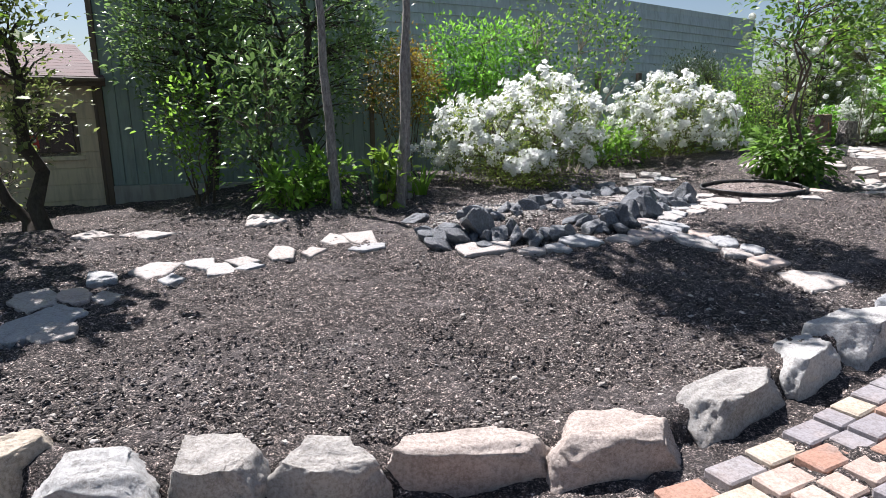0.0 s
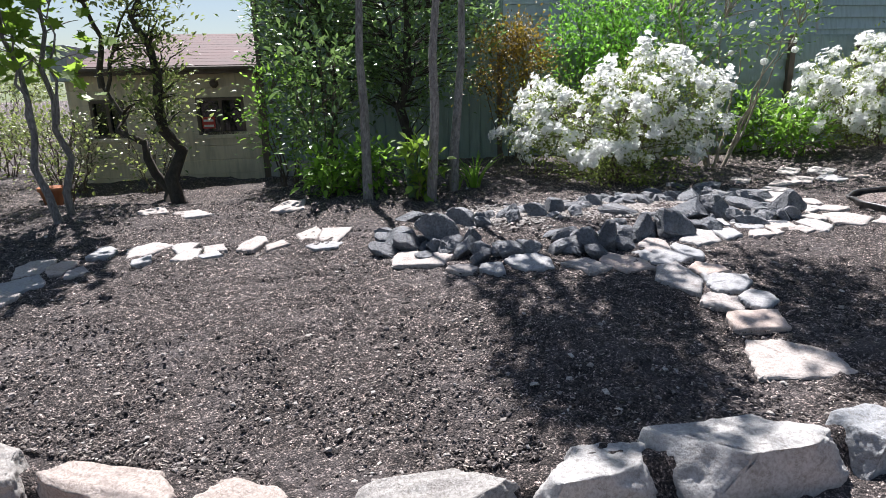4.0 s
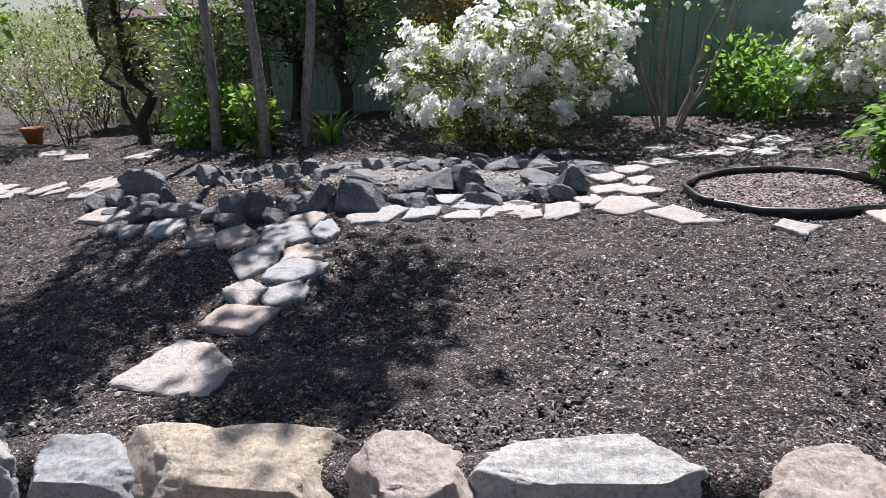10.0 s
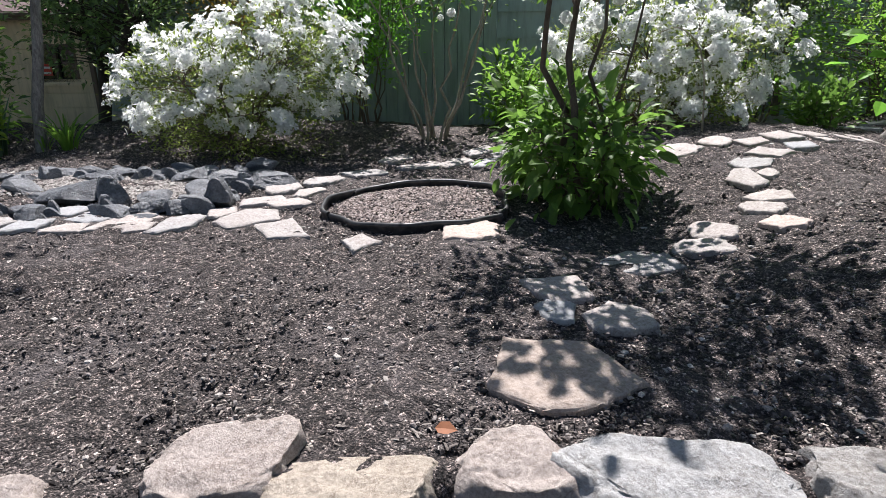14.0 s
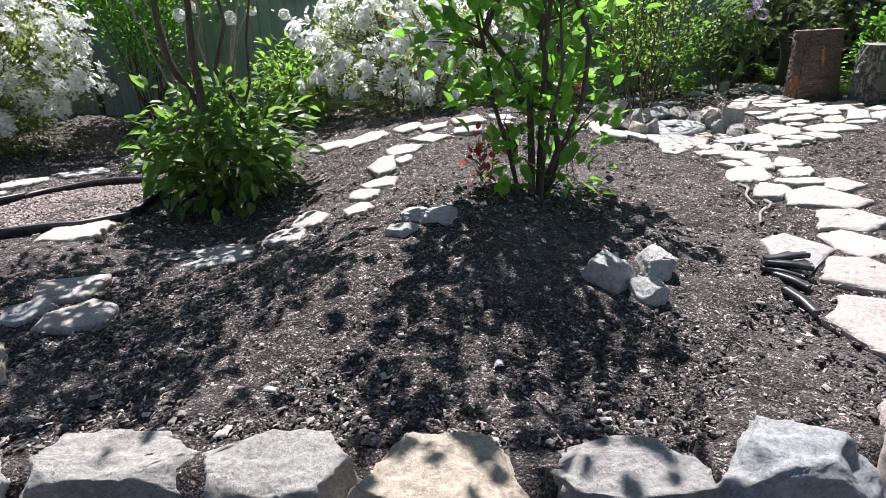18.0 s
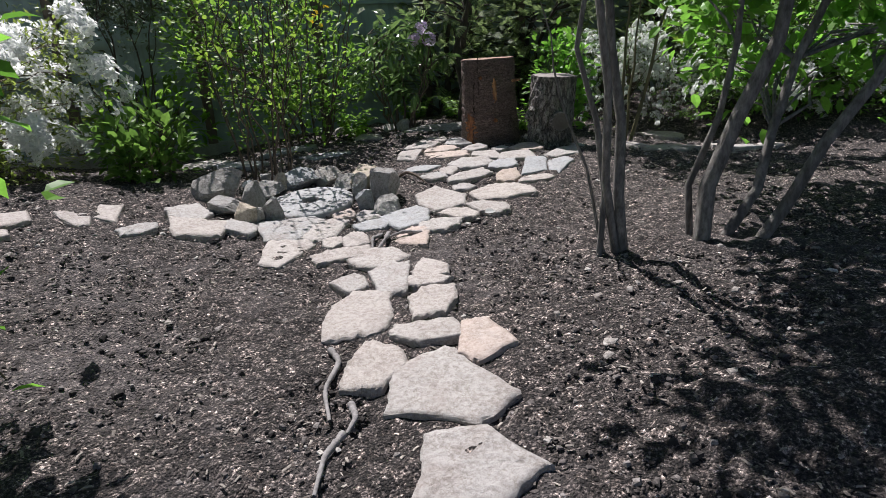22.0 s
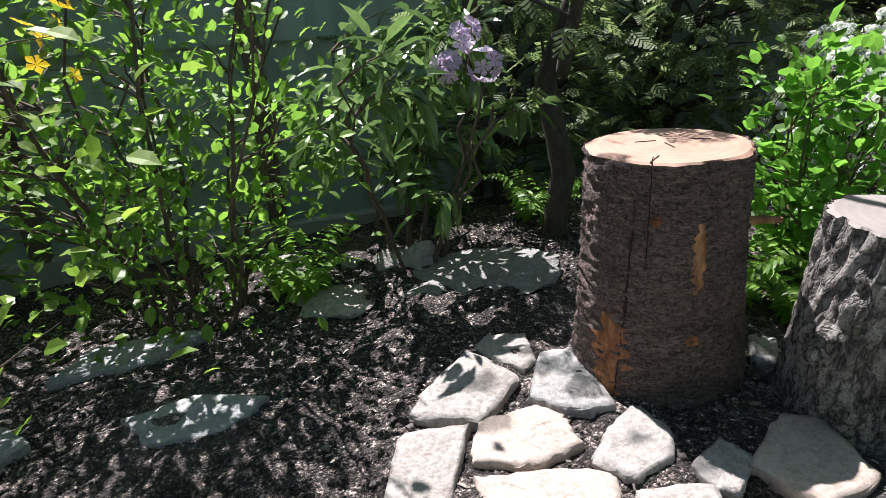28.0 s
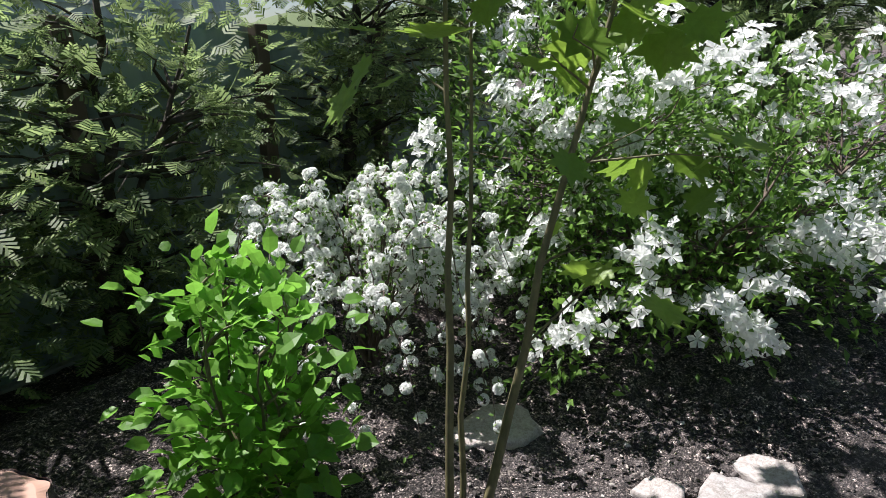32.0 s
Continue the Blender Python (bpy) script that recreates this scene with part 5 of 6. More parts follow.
def snowball(seed, r):
    """A round head of small white flowers."""
    rng = np.random.default_rng(seed)
    d = unit(rng.normal(size=(70, 3)))
    return facing("flower_head", WHITE, d * r * 0.8, d + rng.normal(size=d.shape) * 0.25, np.full(70, r * 0.75), rng)


SNOWBALLS = [snowball(1, 0.042), snowball(2, 0.036), snowball(3, 0.048)]


def snowballs(ob, crown, count, seed):
    g = random.Random(seed)
    for i in range(count):
        x, y, z, rx, ry, rz = g.choice(crown)
        d = Vector((g.gauss(0, 1), g.gauss(0, 1), g.gauss(0, 1))).normalized() * g.uniform(0.6, 1.0)
        part_of(ob, "flower_head", SNOWBALLS[i % 3], Matrix.Translation((x + d.x * rx, y + d.y * ry, z + d.z * rz)), "" if i else "round white flower head")


viburnum = plant("viburnum", "tall pale-stemmed viburnum with sparse round white flower heads", "shrub", (2.31, 10.35), fan(9, 1.0, 0, 2.1, 0.022, 6, 0.12),
      [(0.1, 0.1, 2.2, 1.1, 0.9, 0.7)], PALE_BARK, (LEAF, OVAL, 0.07, 0.66, 1700), 70, 0.15, None, 34, twig=0.006)
snowballs(viburnum, [(0, 0, 1.9, 1.2, 1.0, 0.7)], 10, 1)
small = plant("small_tree", "brown multi-stemmed young tree with round white flower heads", "tree", (5.2, 8.42), [(-0.10, -0.09, -0.48, -0.36, 2.5, 0.030), (-0.03, -0.03, -0.22, -0.16, 2.6, 0.034), (0.06, 0.04, -0.02, 0.05, 2.4, 0.02), (-0.02, 0.0, 0.4, 0.2, 2.2, 0.013)],
      [(-0.2, -0.2, 2.75, 0.9, 0.8, 0.5), (0, 0, 2.0, 0.9, 0.8, 0.6)], BROWN_BARK, (LEAF, OVAL, 0.085, 0.6, 1900), 75, 0.12, None, 35, twig=0.006, stem_name="trunk")
snowballs(small, [(0, 0, 2.3, 1.1, 0.95, 0.8), (0, 0, 1.6, 0.9, 0.8, 0.5)], 46, 2)
plant("peony", "bushy green peony with cut leaves at the tree's foot", "plant", (5.1, 8.4), fan(14, 0.36, 0, 0.6, 0.007, 7, 0.12),
      [(0, 0, 0.38, 0.50, 0.46, 0.34)], GREEN_BARK, (LEAF, LONG, 0.13, 0.44, 1000), 80, 0.10, None, 36, droop=0.6)
plant("hydrangea", "tall many-stemmed shrub with large bright green leaves", "shrub", (7.36, 8.68), [(0.0, 0.0, -0.25, -0.15, 2.4, 0.024), (0.03, 0.02, 0.12, 0.08, 2.4, 0.020), (0.06, 0.04, 0.36, 0.24, 2.3, 0.018), (0.02, 0.06, 0.02, 0.3, 2.4, 0.020), (-0.05, -0.04, -0.55, -0.34, 2.2, 0.016), (0.08, -0.05, 0.28, -0.2, 1.9, 0.012)],
      [(0.1, 0.05, 0.38, 0.34, 0.34, 0.3), (-0.1, 0.05, 0.8, 0.36, 0.34, 0.42), (-0.3, -0.05, 1.25, 0.42, 0.42, 0.6), (-0.1, 0.42, 1.1, 0.36, 0.32, 0.4), (-0.4, -0.2, 2.4, 0.5, 0.5, 0.4)], BROWN_BARK, (FRESH, OVAL, 0.115, 0.6, 1200), 120, 0.11, None, 37, twig=0.005)
# highest leaf mass and its stem: unseen, added to shade the ground
plant("small_tree", "multi-stemmed shrub tree with smooth grey-brown stems", "tree", (9.62, 10.62), [(-0.33, -0.07, -0.60, -0.12, 2.4, 0.015), (-0.22, -0.02, -0.55, -0.10, 2.4, 0.027), (0.12, 0.01, 0.60, 0.10, 2.4, 0.040), (0.32, 0.01, 1.40, 0.20, 2.0, 0.032), (0.10, 0.13, 0.24, 0.20, 2.4, 0.018), (0.2, 0.08, 0.95, 0.5, 2.2, 0.026), (-0.25, -0.04, -0.62, -0.7, 3.0, 0.02), (-0.30, -0.05, -0.62, 0.1, 1.05, 0.009)],
      [(0.85, 0.95, 1.15, 0.85, 0.7, 0.65), (0.35, 0.4, 2.3, 1.0, 0.9, 0.6), (-0.45, -0.35, 2.25, 0.65, 0.55, 0.55), (0.35, 0.6, 1.2, 0.45, 0.4, 0.4), (-0.34, -0.1, 0.62, 0.16, 0.14, 0.2), (-0.6, -0.7, 3.0, 0.55, 0.55, 0.35)], BARK, (FRESH, OVAL, 0.09, 0.6, 6600), 240, 0.10, None, 38, twig=0.006, wobble=0.012)
plant("kerria", "thin-stemmed shrub with small lime leaves and yellow flowers", "shrub", (6.96, 12.06), fan(13, 0.55, 0, 2.0, 0.008, 8, 0.16),
      [(0, 0.1, 1.15, 0.55, 0.45, 0.75)], BROWN_BARK, (LIME, OVAL, 0.045, 0.66, 620), 75, 0.10, (YELLOW, 0.036, 18, 0.5), 39, twig=0.0018)
plant("laurel", "low dark green bush with broad leaves", "shrub", (6.2, 11.75), fan(9, 0.25, 0, 0.4, 0.007, 10, 0.1),
      [(0, 0, 0.22, 0.27, 0.25, 0.20)], GREEN_BARK, (LEAF, OVAL, 0.085, 0.6, 560), 46, 0.07, None, 41)
plant("yew", "dark evergreen shrub against the green wall", "shrub", (5.35, 12.85), fan(7, 0.4, 0, 1.5, 0.014, 17, 0.1),
      [(0.1, 0.05, 1.65, 0.6, 0.35, 0.42)], DARK_BARK, (YEW, KITE, 0.06, 0.45, 3400), 100, 0.12, None, 44)
plant("privet", "loose shrub with small bright leaves before the wall", "shrub", (6.77, 13.37), fan(13, 0.75, 0, 1.9, 0.011, 11, 0.16),
      [(-0.45, 0, 1.0, 0.9, 0.6, 0.85), (0.1, 0.0, 0.7, 0.45, 0.45, 0.5)], BROWN_BARK, (BRIGHT, OVAL, 0.055, 0.62, 3800), 170, 0.12, None, 42)
rhododendron = plant("rhododendron", "rhododendron with long glossy leaves and lilac flowers", "shrub", (7.54, 13.92), fan(8, 0.45, 0, 0.9, 0.015, 12, 0.1),
      [(0.0, 0.02, 0.68, 0.48, 0.40, 0.36)], BROWN_BARK, (GLOSSY, LONG, 0.15, 0.27, 450), 36, 0.045, None, 43, droop=0.75)
def truss(seed):
    """A loose head of open lilac flowers."""
    rng = np.random.default_rng(seed)
    d = unit(rng.normal(size=(11, 3)) + np.array([0.3, -0.4, 0.5]))
    return facing("flower_truss", LILAC, d * 0.05, d + rng.normal(size=d.shape) * 0.2, rng.uniform(0.05, 0.075, 11), rng)


for i, (x, y, z) in enumerate(((0.27, -0.12, 0.94), (0.21, -0.15, 0.84), (0.34, -0.12, 0.84))):
    part_of(rhododendron, "flower_truss", truss(300 + i), Matrix.Translation((x, y, z)), "loose head of lilac flowers")
for i, (x, y, h, r, n) in enumerate(((8.12, 14.2, 2.9, 0.06, 260), (8.7, 15.75, 1.9, 0.05, 1800), (10.3, 16.7, 3.4, 0.06, 3300), (12.3, 16.9, 4.2, 0.08, 5000), (14.3, 16.6, 4.2, 0.08, 4000), (14.8, 14.4, 3.0, 0.07, 3500), (7.75, 15.1, 1.6, 0.05, 900), (13.3, 15.7, 3.0, 0.07, 4200))):
    plant("cedar", "dark cedar with flat drooping sprays", "tree", (x, y), [(0, 0, 0.1, 0.1, h, r), (0.02, 0.02, 0.5, -0.1, h * 0.9, r * 0.5, h * 0.25)],
          [(0, 0, h * 0.55, 0.6 + 0.12 * h, 0.5 + 0.12 * h, h * 0.42)] if i else [(-0.5, 0.3, 2.5, 0.4, 0.4, 0.3), (-0.15, 0.1, 1.4, 0.4, 0.35, 0.5)], DARK_BARK, (CONIFER, FROND, 0.11, 1.0, n), (34, 110, 130, 140, 120, 120, 90, 130)[i], 0.15, None, 50 + i, twig=0.008, droop=0.5, stem_name="trunk", group="cedars before the wall")
plant("mock_orange", "light green shrub with oval leaves behind the stumps", "shrub", (9.10, 14.0), fan(8, 0.19, 0, 0.78, 0.008, 13, 0.06),
      [(0.03, 0, 0.44, 0.24, 0.23, 0.40)], GREEN_BARK, (FRESH, OVAL, 0.07, 0.74, 850), 64, 0.07, None, 60)
def spirea(x, y):
    rng = np.random.default_rng(61)
    ob = thing("spirea", "arching spirea loaded with small white flower clusters", "shrub", (x, y, ground_at(x, y)))
    at, way, size, leaves, lead = [], [], [], [], []
    for i in range(58):
        a = rng.uniform(0, 6.28)
        reach, top = rng.uniform(0.3, 0.85), rng.uniform(0.62, 1.12)
        f = np.linspace(0, 1, 14)
        h = top * np.sin(np.pi * np.minimum(f * 0.5 + 0.28 * f * f, 1)) + 0.0 * f
        out = reach * f ** 1.25
        p = np.stack([out * np.cos(a + 0.3 * f), out * np.sin(a + 0.3 * f), h - 0.62 * top * f ** 4], 1)
        p[:, 2] = np.maximum(p[:, 2], 0.05)
        p[1:] += rng.normal(size=(13, 3)) * 0.012
        v, q = tubes([(p, np.linspace(0.006, 0.0015, 14))], 5)
        part_of(ob, "cane", big_mesh("cane", v, q, BROWN_BARK, True))
        for k in np.linspace(0.38, 0.99, 17):
            c = np.array([np.interp(k, f, p[:, j]) for j in range(3)]) + rng.normal(size=3) * 0.018
            n = rng.integers(14, 22)
            d = unit(rng.normal(size=(n, 3)) + np.array([0, 0, 0.6]))
            if rng.random() < 0.82:
                at.append(c + d * rng.uniform(0.014, 0.026)); way.append(d); size.append(rng.uniform(0.022, 0.033, n))
            leaves.append(c + rng.normal(size=(5, 3)) * 0.03); lead.append(rng.normal(size=(5, 3)))
    tagged(part_of(ob, "blossom", facing("blossom", WHITE, np.concatenate(at), np.concatenate(way), np.concatenate(size), rng)), kind="stuff")
    p = np.concatenate(leaves)
    tagged(part_of(ob, "foliage", scattered("foliage", LEAF, OVAL, p, np.concatenate(lead), rng.uniform(0.018, 0.032, len(p)), 0.5, rng)), kind="stuff")


spirea(9.75, 14.72)
# last crown mass is unseen, added beyond the stems to shade the ground
plant("maple", "young maple with three slender stems and lobed leaves", "tree", (9.70, 13.69), [(-0.03, 0, -0.03, 0.05, 1.9, 0.017), (0.02, 0.02, 0.10, 0.1, 1.8, 0.013), (0.05, -0.02, 0.42, -0.13, 1.9, 0.019)],
      [(0.45, -0.1, 1.15, 0.45, 0.35, 0.28), (0.1, 0, 1.75, 0.6, 0.5, 0.25), (0.0, 0.25, 2.5, 0.85, 0.65, 0.35), (-0.75, 0.35, 2.7, 0.55, 0.5, 0.3)], GREEN_BARK, (LIME, MAPLE, 0.12, 1.0, 430), 95, 0.10, None, 62, twig=0.003, droop=0.9, wobble=0.005)
# the far side by the garage
plant("tree", "old dark tree with a crooked leaning trunk", "tree", (-5.19, 7.12), [(0.0, 0, -1.04, 0.0, 1.75, 0.085), (-1.03, 0, -1.15, 0.05, 3.6, 0.05, 1.68), (-0.95, 0, -0.3, 0.1, 3.2, 0.03, 1.6), (0.2, 0.05, 0.02, 0.1, 3.0, 0.11)],
      [(0.0, 0, 1.7, 0.55, 0.5, 0.65), (0.0, 0.1, 2.4, 0.6, 0.5, 0.4), (-0.7, 0, 3.5, 1.2, 1.0, 0.5)], DARK_BARK, (OLIVE, KITE, 0.085, 0.55, 5200), 150, 0.17, None, 63, twig=0.012, stem_name="trunk", wobble=0.03)
for i, (x, y, tx) in enumerate(((-4.2, 4.97, -0.05), (-3.95, 4.66, -0.6))):
    plant("maple", "maple sapling with lobed yellow-green leaves", "tree", (x, y), [(0, 0, tx, 0.1, 2.6, 0.045), (tx * 0.4, 0.04, tx + 0.3, 0.0, 2.2, 0.02, 1.0)],
          [(tx, 0.1, 1.95, 0.55, 0.5, 0.45), (tx, 0, 3.0, 0.9, 0.8, 0.6)], BARK, (LIME, MAPLE, 0.15, 1.0, 520), 60, 0.16, None, 64 + i, twig=0.006, stem_name="trunk", droop=0.4, group="maple saplings")
for i, (x, y, h, r, mat, n) in enumerate(((-2.1, 6.95, 1.85, 0.5, GLOSSY, 1150), (-3.0, 7.3, 1.6, 0.55, BRIGHT, 1250), (-6.8, 6.6, 1.5, 0.8, OLIVE, 800), (-8.2, 5.6, 1.9, 0.9, OLIVE, 3000), (-9.8, 6.8, 2.2, 1.1, OLIVE, 3400), (-7.0, 4.4, 1.2, 0.7, LIME, 1700), (-11.5, 8.6, 2.6, 1.4, OLIVE, 4200), (-8.6, 3.4, 1.3, 0.8, OLIVE, 1700), (-6.2, 7.8, 1.0, 0.6, OLIVE, 420), (-7.6, 7.4, 1.2, 0.6, OLIVE, 600), (-9.2, 8.2, 1.2, 0.9, OLIVE, 1600), (-6.6, 3.2, 0.8, 0.7, BRIGHT, 1400), (-10.4, 5.0, 1.5, 1.0, OLIVE, 2300), (-12.6, 6.4, 2.0, 1.3, OLIVE, 4000), (-13.5, 9.5, 2.8, 1.5, OLIVE, 3000))):
    plant("garden_shrub", "leafy garden shrub with bare lower stems", "shrub", (x, y), fan(7, r * 0.7, 0, h * 0.8, 0.014, 15 + i, 0.08),
          [(0, 0, h * 0.62, r, r * 0.9, h * 0.42)], BROWN_BARK, (mat, LONG if mat is GLOSSY else OVAL, 0.125 if mat is GLOSSY else 0.07, 0.36 if mat is GLOSSY else 0.6, int(n * 0.62)), 75, 0.12, None, 70 + i, group="garden shrubs")
for i, (x, y, h, r) in enumerate(((-2.0, 8.9, 4.0, 1.35), (-3.6, 9.1, 4.4, 1.2))):
    plant("holly", "dense dark evergreen tree before the fence", "tree", (x, y), [(0, 0, 0.1, 0.1, h * 0.9, 0.10), (0.03, 0.03, -0.5, 0.2, h * 0.7, 0.05, h * 0.25)],
          [(0, 0, h * 0.62, r, r * 0.85, h * 0.40)], DARK_BARK, (DEEP, KITE, 0.105, 0.5, 6000), 240, 0.16, None, 80 + i, twig=0.01, stem_name="trunk", group="dark evergreens")
plant("barberry", "rust and yellow leaved bush behind the azalea", "shrub", (-0.62, 9.75), fan(8, 0.5, 0, 1.7, 0.01, 24, 0.08), [(0, 0, 1.45, 0.6, 0.5, 0.6)], BROWN_BARK, (RUST, OVAL, 0.05, 0.6, 3600), 80, 0.12, None, 85)
for i, (x, y, h, r) in enumerate(((1.1, 10.5, 2.5, 0.8), (0.35, 10.9, 2.7, 0.8))):
    plant("garden_shrub", "bright green leafy shrub behind the azalea", "shrub", (x, y), fan(8, r * 0.7, 0, h * 0.85, 0.012, 26 + i, 0.1), [(0, 0, h * 0.68, r, r * 0.7, h * 0.36)], BROWN_BARK, (FRESH, KITE, 0.085, 0.5, 2600), 110, 0.14, None, 86 + i, group="bright green shrubs")
for i, (x, y, h, r) in enumerate(((3.0, 11.2, 0.8, 0.5), (3.4, 10.9, 0.6, 0.4), (2.6, 11.5, 1.0, 0.4), (-1.35, 6.75, 0.5, 0.3), (-1.7, 6.4, 0.4, 0.25), (5.2, 13.2, 0.8, 0.5))):
    plant("perennial", "low leafy green perennial", "plant", (x, y), fan(9, r * 0.6, 0, h * 0.7, 0.006, 30 + i, 0.08), [(0, 0, h * 0.6, r, r, h * 0.45)], GREEN_BARK, (BRIGHT, LONG, 0.12, 0.36, 380), 40, 0.09, None, 90 + i, droop=0.3, group="low perennials")


def blades(name, label, x, y, count, height, width, mat, seed, spread=0.5, base=0.06):
    """A tuft of strap leaves from one foot."""
    rng = np.random.default_rng(seed)
    ob = thing(name, label, "plant", (x, y, ground_at(x, y) - 0.01))
    for i in range(count):
        a = rng.uniform(0, 6.28)
        d = np.array([math.cos(a), math.sin(a)]) * rng.uniform(0.05, 1.0) * spread
        h = height * rng.uniform(0.6, 1.1)
        f = np.linspace(0, 1, 7)
        mid = np.stack([base * d[0] / spread + d[0] * h * f ** 1.6, base * d[1] / spread + d[1] * h * f ** 1.6, h * (f - 0.35 * spread * f ** 2.6)], 1)
        side = np.array([-math.sin(a + 0.5), math.cos(a + 0.5), 0]) * width / 2
        w = np.sqrt(np.maximum(1 - f ** 2.2, 0.0))[:, None]
        v = np.concatenate([mid - side * w, mid + side * w, mid + np.array([math.cos(a), math.sin(a), 0.0]) * width * 0.16 * w])
        q = []
        for k in range(6):
            for u, o in ((0, 14), (14, 7)):
                q += [(u + k, o + k, o + k + 1), (u + k, o + k + 1, u + k + 1)]
        part_of(ob, "blade", big_mesh("blade", v, q, mat, True))


IRIS = leaf_material("blue_green_iris_leaf", (0.07, 0.13, 0.08), (0.12, 0.21, 0.12), 0.4)
blades("iris", "clump of upright blue-green iris leaves between the trunks", -0.73, 6.68, 40, 0.72, 0.034, IRIS, 1, 0.35, 0.13)
blades("day_lily", "tuft of arching green strap leaves by a trunk", -0.22, 7.2, 32, 0.62, 0.024, BRIGHT, 2, 1.1, 0.08)
blades("day_lily", "small tuft of pale strap leaves by a trunk", -0.37, 7.02, 14, 0.34, 0.016, BRIGHT, 3, 1.0, 0.05)
plant("hydrangea", "low lime-leaved hydrangea at the foot of a trunk", "shrub", (-0.58, 6.55), fan(6, 0.16, 0, 0.5, 0.007, 41, 0.05),
      [(0, 0, 0.42, 0.20, 0.2, 0.26)], GREEN_BARK, (LIME, OVAL, 0.11, 0.75, 170), 26, 0.06, None, 141, droop=0.3)
plant("rose", "thin-stemmed plant topped with small red flowers", "plant", (7.34, 9.27), [(0, 0, 0.02, 0.03, 0.52, 0.005), (0.02, 0, 0.06, -0.02, 0.42, 0.004)],
      [(0.02, 0.03, 0.55, 0.05, 0.05, 0.06)], GREEN_BARK, (RED, KITE, 0.032, 0.8, 60), 10, 0.025, None, 143)
plant("geranium", "small red-flowered plant at the shrub's foot", "plant", (7.08, 8.65), fan(5, 0.1, 0, 0.2, 0.004, 42, 0.03),
      [(0, 0, 0.17, 0.12, 0.12, 0.12)], GREEN_BARK, (RED, OVAL, 0.05, 0.6, 70), 16, 0.04, None, 142)
for i, (x, y) in enumerate(((7.55, 14.45), (8.05, 14.35), (7.15, 13.55), (9.05, 13.62), (8.78, 13.70))):
    rng = np.random.default_rng(150 + i)
    fern = thing("fern", "low fern with bright cut fronds", "fern", (x, y, ground_at(x, y)), "ferns behind the stumps")
    for k in range(9):
        a = k * 0.7 + rng.uniform(-0.2, 0.2)
        f = np.linspace(0.12, 1, 12)
        p = np.stack([0.26 * f * math.cos(a), 0.26 * f * math.sin(a), 0.24 * np.sin(f * 1.9) * rng.uniform(0.7, 1.1)], 1)
        side = np.array([-math.sin(a), math.cos(a), 0])
        at2 = np.concatenate([p, p])
        way = np.concatenate([np.tile(side, (12, 1)), np.tile(-side, (12, 1))]) + np.array([math.cos(a), math.sin(a), -0.1]) * 0.5
        part_of(fern, "frond", scattered("frond", BRIGHT, LONG, at2, way, np.tile(0.11 * (1.05 - f), 2) + 0.015, 0.34, rng))


# ---- millstone, planting ring, scraps ----
def millstone():
    ob = thing("millstone", "flat round grey millstone with a centre hole", "millstone", (7.51, 11.52, ground_at(7.51, 11.52) - 0.012))
    ob.rotation_euler = (radians(4), radians(-3), 0.3)
    n = 56
    rings = [(0.275, -0.08), (0.285, 0.0), (0.280, 0.035), (0.262, 0.045), (0.16, 0.047), (0.060, 0.046), (0.052, 0.036), (0.050, -0.06)]
    g = random.Random(8)
    verts = []
    wave = [g.uniform(-0.006, 0.006) for _ in range(n)]
    for k, (r, z) in enumerate(rings):
        for i in range(n):
            a = 2 * math.pi * i / n
            w = wave[i] if k < 4 else 0
            verts.append(((r + w) * math.cos(a), (r + w) * math.sin(a), z + g.uniform(-0.0015, 0.0015)))
    faces = [(k * n + i, k * n + (i + 1) % n, (k + 1) * n + (i + 1) % n, (k + 1) * n + i) for k in range(len(rings) - 1) for i in range(n)]
    part_of(ob, "disc", mesh_of("disc", verts, faces[:5 * n], BLUE, True))
    faces.append(tuple(range((len(rings) - 1) * n, len(rings) * n)))
    part_of(ob, "eye", mesh_of("eye", verts[5 * n:], [tuple(i - 5 * n for i in q) for q in faces[5 * n:]], EDGE_GREY, True), None, "round hole through the centre")


millstone()
PLASTIC, pt, pb = material("black_plastic_edging", 0.42)
pt.links.new(mixed(pt, (0.022, 0.023, 0.026), (0.075, 0.072, 0.07), ramp(pt, noised(pt, coords(pt, own=False), 16.0, 6), [(0.42, (0, 0, 0)), (0.7, (1, 1, 1))])), pb.inputs["Base Color"])


